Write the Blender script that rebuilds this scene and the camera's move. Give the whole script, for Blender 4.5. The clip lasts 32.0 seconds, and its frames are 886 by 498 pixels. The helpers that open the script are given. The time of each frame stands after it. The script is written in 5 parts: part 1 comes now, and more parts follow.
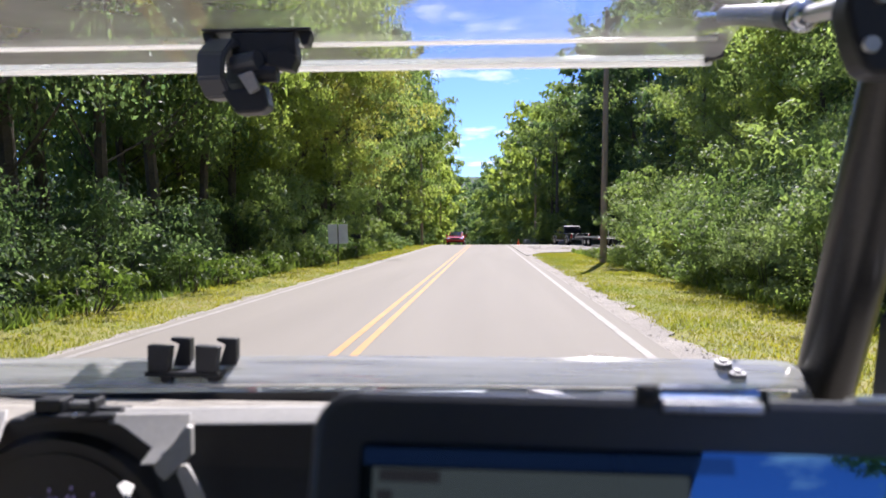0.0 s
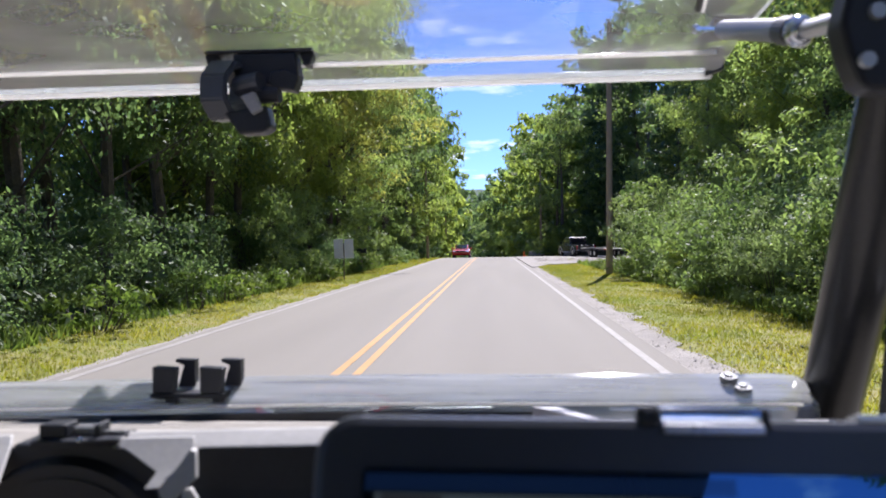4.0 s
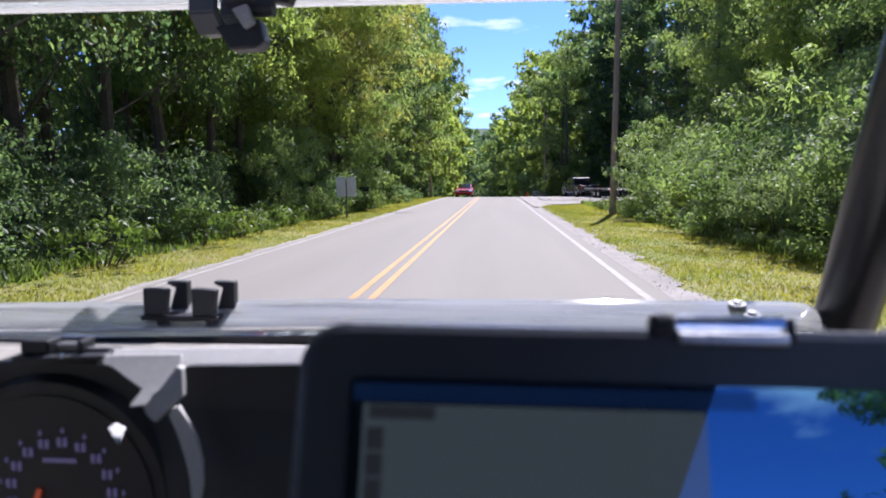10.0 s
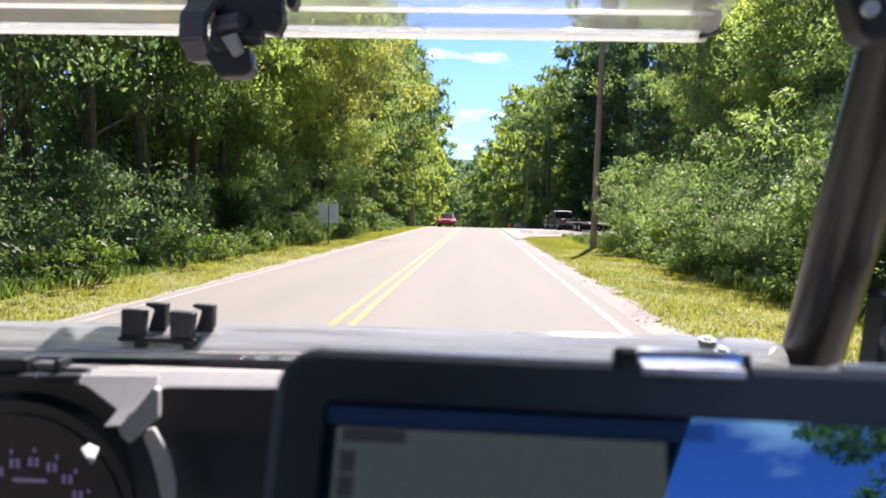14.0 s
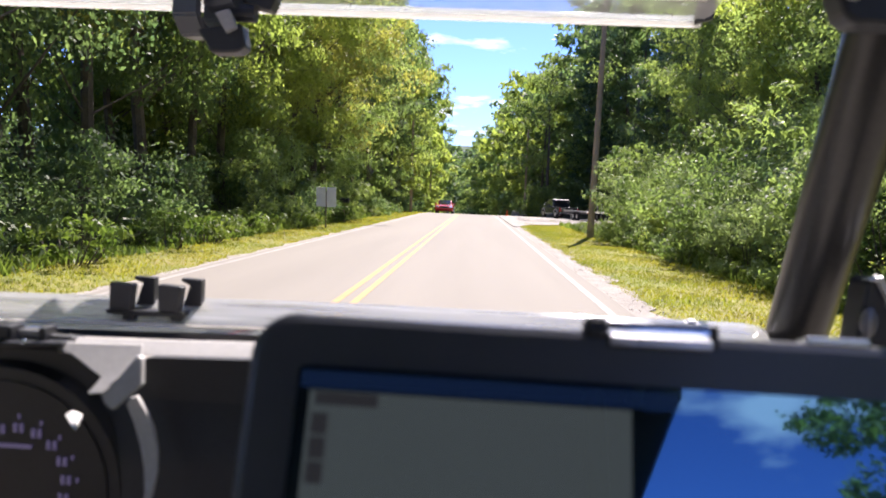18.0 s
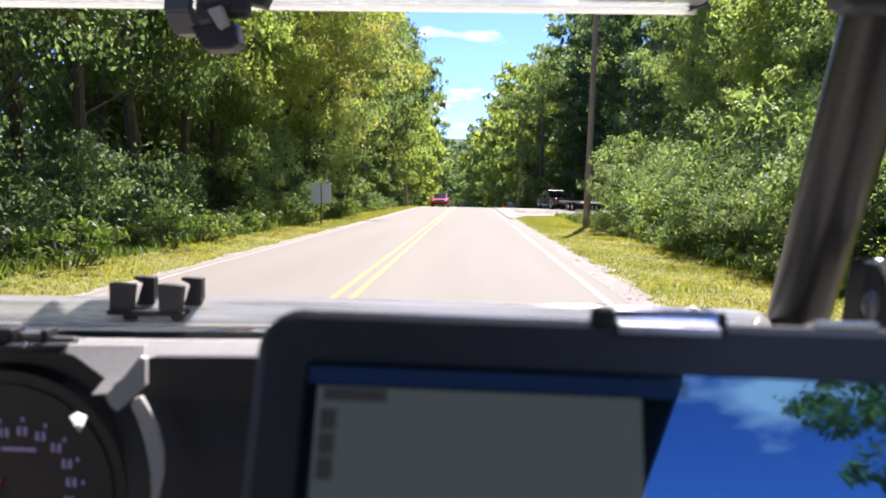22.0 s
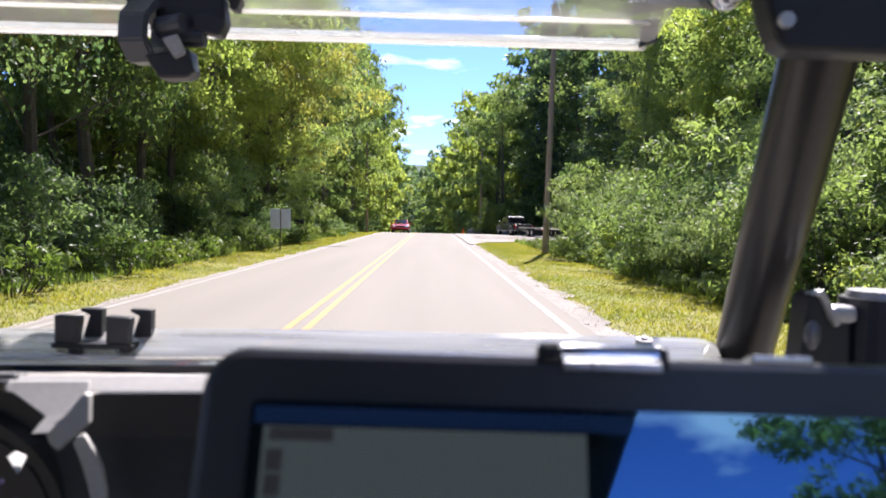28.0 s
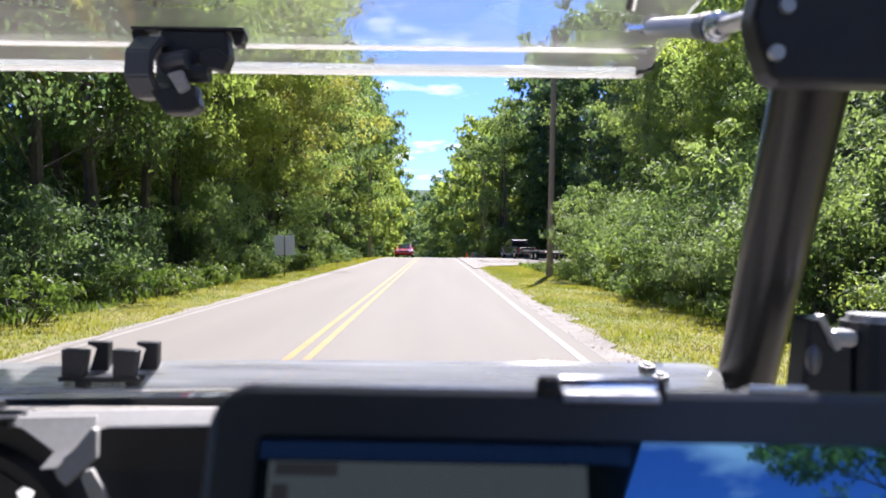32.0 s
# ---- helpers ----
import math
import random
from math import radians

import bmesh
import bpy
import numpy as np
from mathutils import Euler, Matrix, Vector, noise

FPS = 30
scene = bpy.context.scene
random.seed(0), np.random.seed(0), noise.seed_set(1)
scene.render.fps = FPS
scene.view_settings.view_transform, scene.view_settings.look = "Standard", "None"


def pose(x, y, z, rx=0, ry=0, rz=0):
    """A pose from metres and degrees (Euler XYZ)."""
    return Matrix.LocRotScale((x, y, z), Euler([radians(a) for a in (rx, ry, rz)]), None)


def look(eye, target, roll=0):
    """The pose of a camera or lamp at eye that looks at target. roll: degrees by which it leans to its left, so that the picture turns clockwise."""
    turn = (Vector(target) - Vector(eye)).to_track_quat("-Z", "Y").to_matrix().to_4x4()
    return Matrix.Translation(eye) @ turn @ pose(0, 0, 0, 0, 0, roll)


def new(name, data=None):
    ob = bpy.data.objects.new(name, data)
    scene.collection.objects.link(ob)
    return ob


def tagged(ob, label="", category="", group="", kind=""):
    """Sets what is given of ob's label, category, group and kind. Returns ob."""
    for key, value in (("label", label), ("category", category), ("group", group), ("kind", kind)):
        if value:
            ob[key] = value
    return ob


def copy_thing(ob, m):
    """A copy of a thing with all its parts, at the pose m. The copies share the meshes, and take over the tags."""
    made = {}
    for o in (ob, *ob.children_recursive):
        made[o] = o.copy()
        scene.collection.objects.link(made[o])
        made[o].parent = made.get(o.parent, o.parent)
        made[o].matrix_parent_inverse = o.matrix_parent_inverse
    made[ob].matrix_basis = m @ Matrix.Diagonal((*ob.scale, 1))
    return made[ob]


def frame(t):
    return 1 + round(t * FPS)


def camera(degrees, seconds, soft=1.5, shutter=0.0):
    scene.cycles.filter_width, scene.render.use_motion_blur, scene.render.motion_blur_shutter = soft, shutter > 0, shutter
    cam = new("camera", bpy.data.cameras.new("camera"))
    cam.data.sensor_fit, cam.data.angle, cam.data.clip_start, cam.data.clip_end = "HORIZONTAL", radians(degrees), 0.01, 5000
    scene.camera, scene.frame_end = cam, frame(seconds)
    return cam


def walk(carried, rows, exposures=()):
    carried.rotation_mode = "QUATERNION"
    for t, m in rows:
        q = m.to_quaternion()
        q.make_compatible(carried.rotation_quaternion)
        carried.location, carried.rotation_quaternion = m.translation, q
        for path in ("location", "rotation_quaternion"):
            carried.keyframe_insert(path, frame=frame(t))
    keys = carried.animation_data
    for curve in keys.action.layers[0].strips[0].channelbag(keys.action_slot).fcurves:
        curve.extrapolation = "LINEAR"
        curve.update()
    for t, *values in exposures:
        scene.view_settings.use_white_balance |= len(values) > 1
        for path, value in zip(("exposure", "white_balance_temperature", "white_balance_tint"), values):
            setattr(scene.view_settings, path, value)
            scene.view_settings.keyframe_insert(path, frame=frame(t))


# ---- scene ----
cam = camera(64.0, 32.0, soft=1.75)
cam.data.dof.use_dof, cam.data.dof.focus_distance, cam.data.dof.aperture_fstop = True, 30.0, 6.8
PATH = [
    (0, (-0.023, 0.033, 1.43), (-0.146, 2.029, 1.376), -0.0),
    (0.5, (-0.024, 0.039, 1.427), (-0.147, 2.035, 1.373), -0.2),
    (1, (-0.024, 0.031, 1.429), (-0.142, 2.027, 1.382), -0.2),
    (1.5, (-0.022, 0.034, 1.428), (-0.163, 2.028, 1.388), 0.0),
    (2, (-0.029, 0.035, 1.423), (-0.182, 2.029, 1.368), 0.4),
    (2.5, (-0.022, 0.028, 1.429), (-0.173, 2.022, 1.381), 0.6),
    (3, (-0.018, 0.023, 1.437), (-0.164, 2.018, 1.417), -0.2),
    (3.5, (-0.021, 0.027, 1.435), (-0.157, 2.022, 1.418), -0.7),
    (5.5, (-0.005, 0.035, 1.444), (-0.159, 2.029, 1.414), -1.3),
    (6, (-0.006, 0.026, 1.44), (-0.155, 2.02, 1.394), -0.7),
    (6.5, (-0.01, 0.032, 1.433), (-0.144, 2.027, 1.367), -0.2),
    (7, (-0.011, 0.035, 1.432), (-0.142, 2.028, 1.336), -0.0),
    (7.5, (-0.015, 0.044, 1.426), (-0.139, 2.037, 1.307), 0.1),
    (8, (-0.01, 0.026, 1.498), (-0.137, 2.02, 1.421), -0.1),
    (8.5, (-0.022, 0.025, 1.526), (-0.172, 2.019, 1.489), -0.4),
    (9, (-0.01, 0.019, 1.529), (-0.197, 2.01, 1.536), -0.3),
    (9.5, (-0.022, 0.04, 1.463), (-0.195, 2.032, 1.412), -0.4),
    (10, (-0.018, 0.069, 1.411), (-0.166, 2.055, 1.224), -0.3),
    (10.5, (-0.014, 0.063, 1.417), (-0.151, 2.048, 1.221), -0.1),
    (11, (-0.017, 0.055, 1.415), (-0.136, 2.043, 1.222), 0.8),
    (11.5, (-0.016, 0.057, 1.415), (-0.119, 2.047, 1.238), 1.1),
    (12, (-0.016, 0.05, 1.419), (-0.108, 2.044, 1.286), 1.3),
    (12.5, (-0.012, 0.042, 1.424), (-0.086, 2.038, 1.322), 1.7),
    (13, (-0.013, 0.048, 1.421), (-0.084, 2.044, 1.325), 1.4),
    (13.5, (-0.013, 0.05, 1.423), (-0.104, 2.046, 1.33), 1.0),
    (14, (-0.014, 0.053, 1.413), (-0.11, 2.048, 1.309), 1.4),
    (14.5, (-0.002, 0.045, 1.414), (-0.081, 2.04, 1.3), 1.6),
    (16.5, (0.002, 0.05, 1.409), (-0.152, 2.039, 1.269), 1.0),
    (17, (-0.003, 0.052, 1.403), (-0.131, 2.043, 1.268), 1.2),
    (17.5, (-0.004, 0.051, 1.401), (-0.111, 2.044, 1.265), 2.0),
    (18, (-0.001, 0.048, 1.404), (-0.088, 2.041, 1.262), 2.5),
    (18.5, (-0.005, 0.049, 1.403), (-0.077, 2.043, 1.267), 2.6),
    (19, (-0.008, 0.053, 1.398), (-0.075, 2.047, 1.259), 2.6),
    (19.5, (-0.003, 0.05, 1.403), (-0.065, 2.044, 1.263), 2.4),
    (20, (-0.002, 0.046, 1.406), (-0.065, 2.041, 1.271), 2.1),
    (20.5, (-0.007, 0.052, 1.4), (-0.064, 2.046, 1.258), 1.9),
    (21, (-0.002, 0.047, 1.407), (-0.062, 2.041, 1.269), 1.2),
    (21.5, (-0.003, 0.045, 1.408), (-0.068, 2.039, 1.264), 1.1),
    (22, (-0.006, 0.05, 1.403), (-0.082, 2.042, 1.243), 1.2),
    (22.5, (-0.005, 0.05, 1.406), (-0.083, 2.042, 1.242), 1.3),
    (23, (-0.002, 0.049, 1.407), (-0.087, 2.04, 1.247), 1.0),
    (23.5, (-0.004, 0.043, 1.408), (-0.092, 2.036, 1.266), 0.7),
    (24, (-0.001, 0.044, 1.411), (-0.099, 2.038, 1.282), 0.3),
    (24.5, (-0.004, 0.045, 1.408), (-0.106, 2.039, 1.291), 0.4),
    (25, (-0.005, 0.046, 1.41), (-0.09, 2.041, 1.298), 0.5),
    (25.5, (-0.003, 0.047, 1.407), (-0.065, 2.043, 1.299), 0.7),
    (27.5, (0.001, 0.049, 1.408), (0.029, 2.047, 1.326), 1.6),
    (28, (0.001, 0.047, 1.41), (0.034, 2.045, 1.325), 1.4),
    (28.5, (-0.004, 0.05, 1.403), (0.009, 2.048, 1.319), 0.7),
    (29, (-0.004, 0.049, 1.404), (0.002, 2.047, 1.313), 1.2),
    (29.5, (-0.008, 0.053, 1.398), (-0.007, 2.05, 1.292), 1.9),
    (30, (-0.001, 0.042, 1.408), (-0.001, 2.041, 1.33), 1.0),
    (30.5, (-0.007, 0.051, 1.402), (-0.014, 2.05, 1.32), 0.5),
    (31, (-0.005, 0.051, 1.406), (-0.015, 2.049, 1.327), 0.6),
    (31.5, (0.0, 0.044, 1.412), (0.012, 2.044, 1.353), 1.4),
    (32, (0.003, 0.037, 1.417), (0.024, 2.036, 1.4), 0.6),
]
EXPOSURES = [(0, 1.28, 6200, 20), (3.5, 1.15, 6000, 20), (6, 1.07, 5700, 24), (7, 1.2, 5750, 23), (8, 1.1, 6100, 18), (9.3, 1.07, 5950, 18), (10, 1.2, 5750, 23), (12, 1.49, 6050, 19), (17, 1.58, 6550, 22), (25, 1.6, 6350, 21), (28, 1.57, 6300, 21), (32, 1.49, 6100, 20)]
walk(cam, [(t, look(eye, target, roll)) for t, eye, target, roll in PATH], EXPOSURES)

# ---------- world, sun, exposure ----------
SUN_EL, SUN_AZ = 54.0, 15.0  # degrees up, degrees to the right of the road's direction
world = bpy.data.worlds.new("sky")
scene.world = world
world.use_nodes = True
wn, wl = world.node_tree.nodes, world.node_tree.links
wn.clear()
sky = wn.new("ShaderNodeTexSky")
sky.sky_type, sky.sun_disc = "NISHITA", False
sky.sun_elevation, sky.sun_rotation = radians(SUN_EL), radians(SUN_AZ)
sky.air_density, sky.dust_density, sky.ozone_density = 0.85, 0.1, 2.2
tc = wn.new("ShaderNodeTexCoord")
sep = wn.new("ShaderNodeSeparateXYZ")
wl.new(tc.outputs["Generated"], sep.inputs[0])


def wmath(op, a, b=None, clamp=False):
    n = wn.new("ShaderNodeMath")
    n.operation, n.use_clamp = op, clamp
    for k, v in enumerate((a, b)):
        if v is None:
            continue
        if isinstance(v, (int, float)):
            n.inputs[k].default_value = v
        else:
            wl.new(v, n.inputs[k])
    return n.outputs[0]


zc = wmath("ADD", wmath("MAXIMUM", sep.outputs[2], 0.0), 0.10)
comb = wn.new("ShaderNodeCombineXYZ")
wl.new(wmath("DIVIDE", sep.outputs[0], zc), comb.inputs[0])
wl.new(wmath("DIVIDE", sep.outputs[1], zc), comb.inputs[1])
cn = wn.new("ShaderNodeTexNoise")
cn.inputs["Scale"].default_value, cn.inputs["Detail"].default_value, cn.inputs["Roughness"].default_value = 1.5, 7, 0.55
wl.new(comb.outputs[0], cn.inputs["Vector"])
ramp = wn.new("ShaderNodeValToRGB")
ramp.color_ramp.elements[0].position, ramp.color_ramp.elements[1].position = 0.55, 0.66
wl.new(cn.outputs[0], ramp.inputs[0])
cmix = wn.new("ShaderNodeMixRGB")
cmix.inputs[2].default_value = (5.0, 5.15, 5.4, 1)
wl.new(wmath("MULTIPLY", ramp.outputs[0], 0.85), cmix.inputs[0])
deep = wn.new("ShaderNodeMixRGB")  # clear, deep blue summer air
deep.blend_type, deep.inputs[0].default_value, deep.inputs[2].default_value = "MULTIPLY", 1.0, (0.37, 0.475, 0.74, 1)
wl.new(sky.outputs[0], deep.inputs[1])
wl.new(deep.outputs[0], cmix.inputs[1])
bg = wn.new("ShaderNodeBackground")
bg.inputs[1].default_value = 0.135
wl.new(cmix.outputs[0], bg.inputs[0])
wo = wn.new("ShaderNodeOutputWorld")
wl.new(bg.outputs[0], wo.inputs[0])

sl = bpy.data.lights.new("sun", "SUN")
sl.energy, sl.angle, sl.color = 4.8, radians(0.53), (1.0, 0.95, 0.86)
sun = new("sun", sl)
a, e = radians(SUN_AZ), radians(SUN_EL)
sun.matrix_world = look((0, 0, 60), (-math.sin(a) * math.cos(e) * 50, -math.cos(a) * math.cos(e) * 50, 60 - math.sin(e) * 50))


# ---------- materials ----------
def mat(name, c1, c2=None, rough=0.6, metal=0.0, scale=6.0, fine=60.0, bump=0.0, spec=0.5, coat=0.0, distance=0.01):
    """A surface whose colour wanders between c1 and c2 at two scales, with fine relief."""
    m = bpy.data.materials.new(name)
    m.use_nodes = True
    n, l = m.node_tree.nodes, m.node_tree.links
    p = n["Principled BSDF"]
    p.inputs["Metallic"].default_value, p.inputs["Specular IOR Level"].default_value = metal, spec
    p.inputs["Coat Weight"].default_value = coat
    c2 = c2 or tuple(v * 0.8 for v in c1)
    co = n.new("ShaderNodeTexCoord")
    a, b = n.new("ShaderNodeTexNoise"), n.new("ShaderNodeTexNoise")
    a.inputs["Scale"].default_value, a.inputs["Detail"].default_value = scale, 5
    b.inputs["Scale"].default_value, b.inputs["Detail"].default_value = fine, 4
    for t in (a, b):
        l.new(co.outputs["Object"], t.inputs["Vector"])
    mx = n.new("ShaderNodeMath")
    mx.operation = "ADD"
    l.new(a.outputs[0], mx.inputs[0]), l.new(b.outputs[0], mx.inputs[1])
    r = n.new("ShaderNodeValToRGB")
    r.color_ramp.elements[0].position, r.color_ramp.elements[1].position = 0.35, 0.65
    r.color_ramp.elements[0].color, r.color_ramp.elements[1].color = (*c1, 1), (*c2, 1)
    hv = n.new("ShaderNodeMath")
    hv.operation = "MULTIPLY"
    hv.inputs[1].default_value = 0.5
    l.new(mx.outputs[0], hv.inputs[0]), l.new(hv.outputs[0], r.inputs[0])
    l.new(r.outputs[0], p.inputs["Base Color"])
    rr = n.new("ShaderNodeMapRange")
    rr.inputs[3].default_value, rr.inputs[4].default_value = max(0.01, rough - 0.1 if rough > 0.12 else rough * 0.7), min(1, rough + 0.1 if rough > 0.12 else rough * 1.3)
    l.new(b.outputs[0], rr.inputs[0]), l.new(rr.outputs[0], p.inputs["Roughness"])
    if bump:
        bp = n.new("ShaderNodeBump")
        bp.inputs["Strength"].default_value, bp.inputs["Distance"].default_value = bump, distance
        l.new(mx.outputs[0], bp.inputs["Height"]), l.new(bp.outputs[0], p.inputs["Normal"])
    return m


def leafmat(name, dark, light, shine=0.45, vary=0.5):
    """Thin leaves that let the sun shine through; every leaf and every plant has its own shade."""
    m = bpy.data.materials.new(name)
    m.use_nodes = True
    n, l = m.node_tree.nodes, m.node_tree.links
    p = n["Principled BSDF"]
    out = n["Material Output"]
    geo, inf = n.new("ShaderNodeNewGeometry"), n.new("ShaderNodeObjectInfo")
    mx = n.new("ShaderNodeMath")
    mx.operation, mx.inputs[1].default_value = "MULTIPLY", vary
    l.new(inf.outputs["Random"], mx.inputs[0])
    ad = n.new("ShaderNodeMath")
    ad.operation, ad.inputs[2].default_value = "MULTIPLY_ADD", 0.0
    ad.inputs[1].default_value = 0.55 * (1 - vary)
    co, ns = n.new("ShaderNodeTexCoord"), n.new("ShaderNodeTexNoise")
    ns.inputs["Scale"].default_value, ns.inputs["Detail"].default_value = 0.45, 3
    l.new(co.outputs["Object"], ns.inputs["Vector"])
    hm = n.new("ShaderNodeMath")
    hm.operation, hm.inputs[1].default_value, hm.inputs[2].default_value = "MULTIPLY_ADD", 2.0, -0.85
    l.new(ns.outputs[0], hm.inputs[0])
    l.new(geo.outputs["Random Per Island"], ad.inputs[0]), l.new(mx.outputs[0], ad.inputs[2])
    a2 = n.new("ShaderNodeMath")
    a2.use_clamp = True
    l.new(ad.outputs[0], a2.inputs[0]), l.new(hm.outputs[0], a2.inputs[1])
    ad = a2
    r = n.new("ShaderNodeValToRGB")
    r.color_ramp.elements[0].color, r.color_ramp.elements[1].color = (*dark, 1), (*light, 1)
    l.new(ad.outputs[0], r.inputs[0])
    l.new(r.outputs[0], p.inputs["Base Color"])
    p.inputs["Roughness"].default_value, p.inputs["Specular IOR Level"].default_value = 0.5, 0.3
    tr = n.new("ShaderNodeBsdfTranslucent")
    tm = n.new("ShaderNodeMixRGB")
    tm.blend_type, tm.inputs[0].default_value, tm.inputs[2].default_value = "MULTIPLY", 1.0, (2.15, 2.25, 1.22, 1)
    l.new(r.outputs[0], tm.inputs[1]), l.new(tm.outputs[0], tr.inputs[0])
    ms = n.new("ShaderNodeMixShader")
    ms.inputs[0].default_value = shine
    l.new(p.outputs[0], ms.inputs[1]), l.new(tr.outputs[0], ms.inputs[2]), l.new(ms.outputs[0], out.inputs[0])
    return m


def clearmat(name, tint, haze=0.1, gloss=0.03, ior=1.49, haze_col=(0.8, 0.8, 0.78)):
    """Clear plastic sheet, a little dusty, that mirrors more at a glance."""
    m = bpy.data.materials.new(name)
    m.use_nodes = True
    n, l = m.node_tree.nodes, m.node_tree.links
    n.remove(n["Principled BSDF"])
    t, d, g, f = n.new("ShaderNodeBsdfTransparent"), n.new("ShaderNodeBsdfDiffuse"), n.new("ShaderNodeBsdfGlossy"), n.new("ShaderNodeFresnel")
    t.inputs[0].default_value, d.inputs[0].default_value, g.inputs["Roughness"].default_value, f.inputs[0].default_value = (*tint, 1), (*haze_col, 1), gloss, ior
    ns = n.new("ShaderNodeTexNoise")
    ns.inputs["Scale"].default_value, ns.inputs["Detail"].default_value = 7, 6
    mr = n.new("ShaderNodeMapRange")
    mr.inputs[3].default_value, mr.inputs[4].default_value = haze * 0.4, haze * 1.6
    l.new(ns.outputs[0], mr.inputs[0])
    a, b = n.new("ShaderNodeMixShader"), n.new("ShaderNodeMixShader")
    l.new(mr.outputs[0], a.inputs[0]), l.new(t.outputs[0], a.inputs[1]), l.new(d.outputs[0], a.inputs[2])
    l.new(f.outputs[0], b.inputs[0]), l.new(a.outputs[0], b.inputs[1]), l.new(g.outputs[0], b.inputs[2])
    l.new(b.outputs[0], n["Material Output"].inputs[0])
    return m


def glowmat(name, col, strength, ior=1.45):
    m = mat(name, tuple(v * 0.04 for v in col), rough=0.03 if ior > 2 else 0.3, scale=3, fine=20)
    p = m.node_tree.nodes["Principled BSDF"]
    p.inputs["Emission Color"].default_value, p.inputs["Emission Strength"].default_value = (*col, 1), strength
    p.inputs["IOR"].default_value = ior
    if ior > 2:  # the sky's blue is put into the display glass as a reflection tint
        p.inputs["Specular Tint"].default_value = (0.24, 0.56, 0.88, 1)
    return m


M_ASPHALT = mat("asphalt", (0.143, 0.131, 0.112), (0.179, 0.165, 0.141), 0.85, scale=0.9, fine=120, bump=0.3, distance=0.006)
_n, _l = M_ASPHALT.node_tree.nodes, M_ASPHALT.node_tree.links
_mp = _n.new("ShaderNodeMapping")
_mp.inputs["Scale"].default_value = (1.0, 0.06, 1.0)  # wear runs along the lanes
_big = next(x for x in _n if x.type == "TEX_NOISE" and x.inputs["Scale"].default_value < 5)
_l.new(_n["Texture Coordinate"].outputs["Object"], _mp.inputs[0])
_l.new(_mp.outputs[0], _big.inputs["Vector"])
M_DRIVE = mat("drive_asphalt", (0.15, 0.145, 0.14), (0.2, 0.19, 0.18), 0.9, scale=0.6, fine=70, bump=0.4)
M_GRAVEL = mat("gravel", (0.18, 0.165, 0.15), (0.29, 0.27, 0.245), 0.95, scale=1.4, fine=35, bump=0.8, distance=0.03)
M_STONE = mat("stone", (0.25, 0.23, 0.2), (0.42, 0.39, 0.35), 0.9, scale=3, fine=25, bump=0.6, distance=0.03)
M_WHITE = mat("road_white", (0.275, 0.262, 0.24), (0.165, 0.156, 0.142), 0.7, scale=2.2, fine=26)
M_YELLOW = mat("road_yellow", (0.30, 0.165, 0.05), (0.40, 0.225, 0.07), 0.7, scale=1.5, fine=40)
M_GROUND = mat("grass_ground", (0.1, 0.13, 0.022), (0.265, 0.225, 0.055), 0.95, scale=0.55, fine=9, bump=0.6, distance=0.05)
_n, _l = M_GROUND.node_tree.nodes, M_GROUND.node_tree.links
_r = next(x for x in _n if x.type == "VALTORGB")
_e = _r.color_ramp.elements.new(0.52)
_e.color = (0.172, 0.168, 0.034, 1)
_r.color_ramp.elements[-1].color = (0.21, 0.16, 0.08, 1)
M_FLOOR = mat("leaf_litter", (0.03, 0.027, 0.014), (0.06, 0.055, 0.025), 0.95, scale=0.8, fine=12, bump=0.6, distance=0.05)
M_BARK = mat("bark", (0.06, 0.05, 0.038), (0.13, 0.11, 0.085), 0.9, scale=3, fine=22, bump=0.9, distance=0.03)
M_POLE = mat("weathered_pole_wood", (0.26, 0.195, 0.14), (0.38, 0.29, 0.21), 0.85, scale=1.2, fine=18, bump=0.4)
M_LEAF = leafmat("leaf_green", (0.064, 0.104, 0.046), (0.178, 0.226, 0.088), 0.52)
M_LEAF_Y = leafmat("leaf_yellow_green", (0.108, 0.148, 0.05), (0.24, 0.278, 0.088), 0.6)
# deep green kind of leaf, with the woods' shade put into it too
M_LEAF_D = leafmat("leaf_deep_green", (0.05, 0.09, 0.053), (0.138, 0.19, 0.096), 0.54)
# lighter copy of the green leaf, with full sun put into its colour
M_LEAF_L = leafmat("leaf_light_green", (0.1, 0.155, 0.067), (0.235, 0.297, 0.128), 0.5)
M_LEAF_S = leafmat("leaf_silver_green", (0.085, 0.125, 0.062), (0.2, 0.25, 0.13), 0.42)
M_NEEDLE = leafmat("needles", (0.03, 0.056, 0.032), (0.07, 0.115, 0.062), 0.4)
M_GRASS = leafmat("grass_blade", (0.098, 0.125, 0.018), (0.222, 0.19, 0.032), 0.52, 0.1)
M_LEAF_G = leafmat("leaf_golden", (0.145, 0.155, 0.052), (0.27, 0.262, 0.088), 0.55)
M_WEED = leafmat("weed_leaf", (0.048, 0.086, 0.022), (0.135, 0.172, 0.046), 0.4)
# veiling glare is put into these three plastics as a lifted bluish black
M_PLASTIC = mat("black_plastic", (0.018, 0.0195, 0.025), (0.027, 0.030, 0.038), 0.45, scale=20, fine=300, bump=0.08, distance=0.001, spec=0.35)
M_BEZEL = mat("bezel_plastic", (0.044, 0.05, 0.066), (0.058, 0.064, 0.082), 0.32, scale=15, fine=400, bump=0.05, distance=0.001)
M_DASH = mat("dash_plastic", (0.018, 0.0215, 0.030), (0.028, 0.0325, 0.045), 0.55, scale=12, fine=250, bump=0.15, distance=0.001)
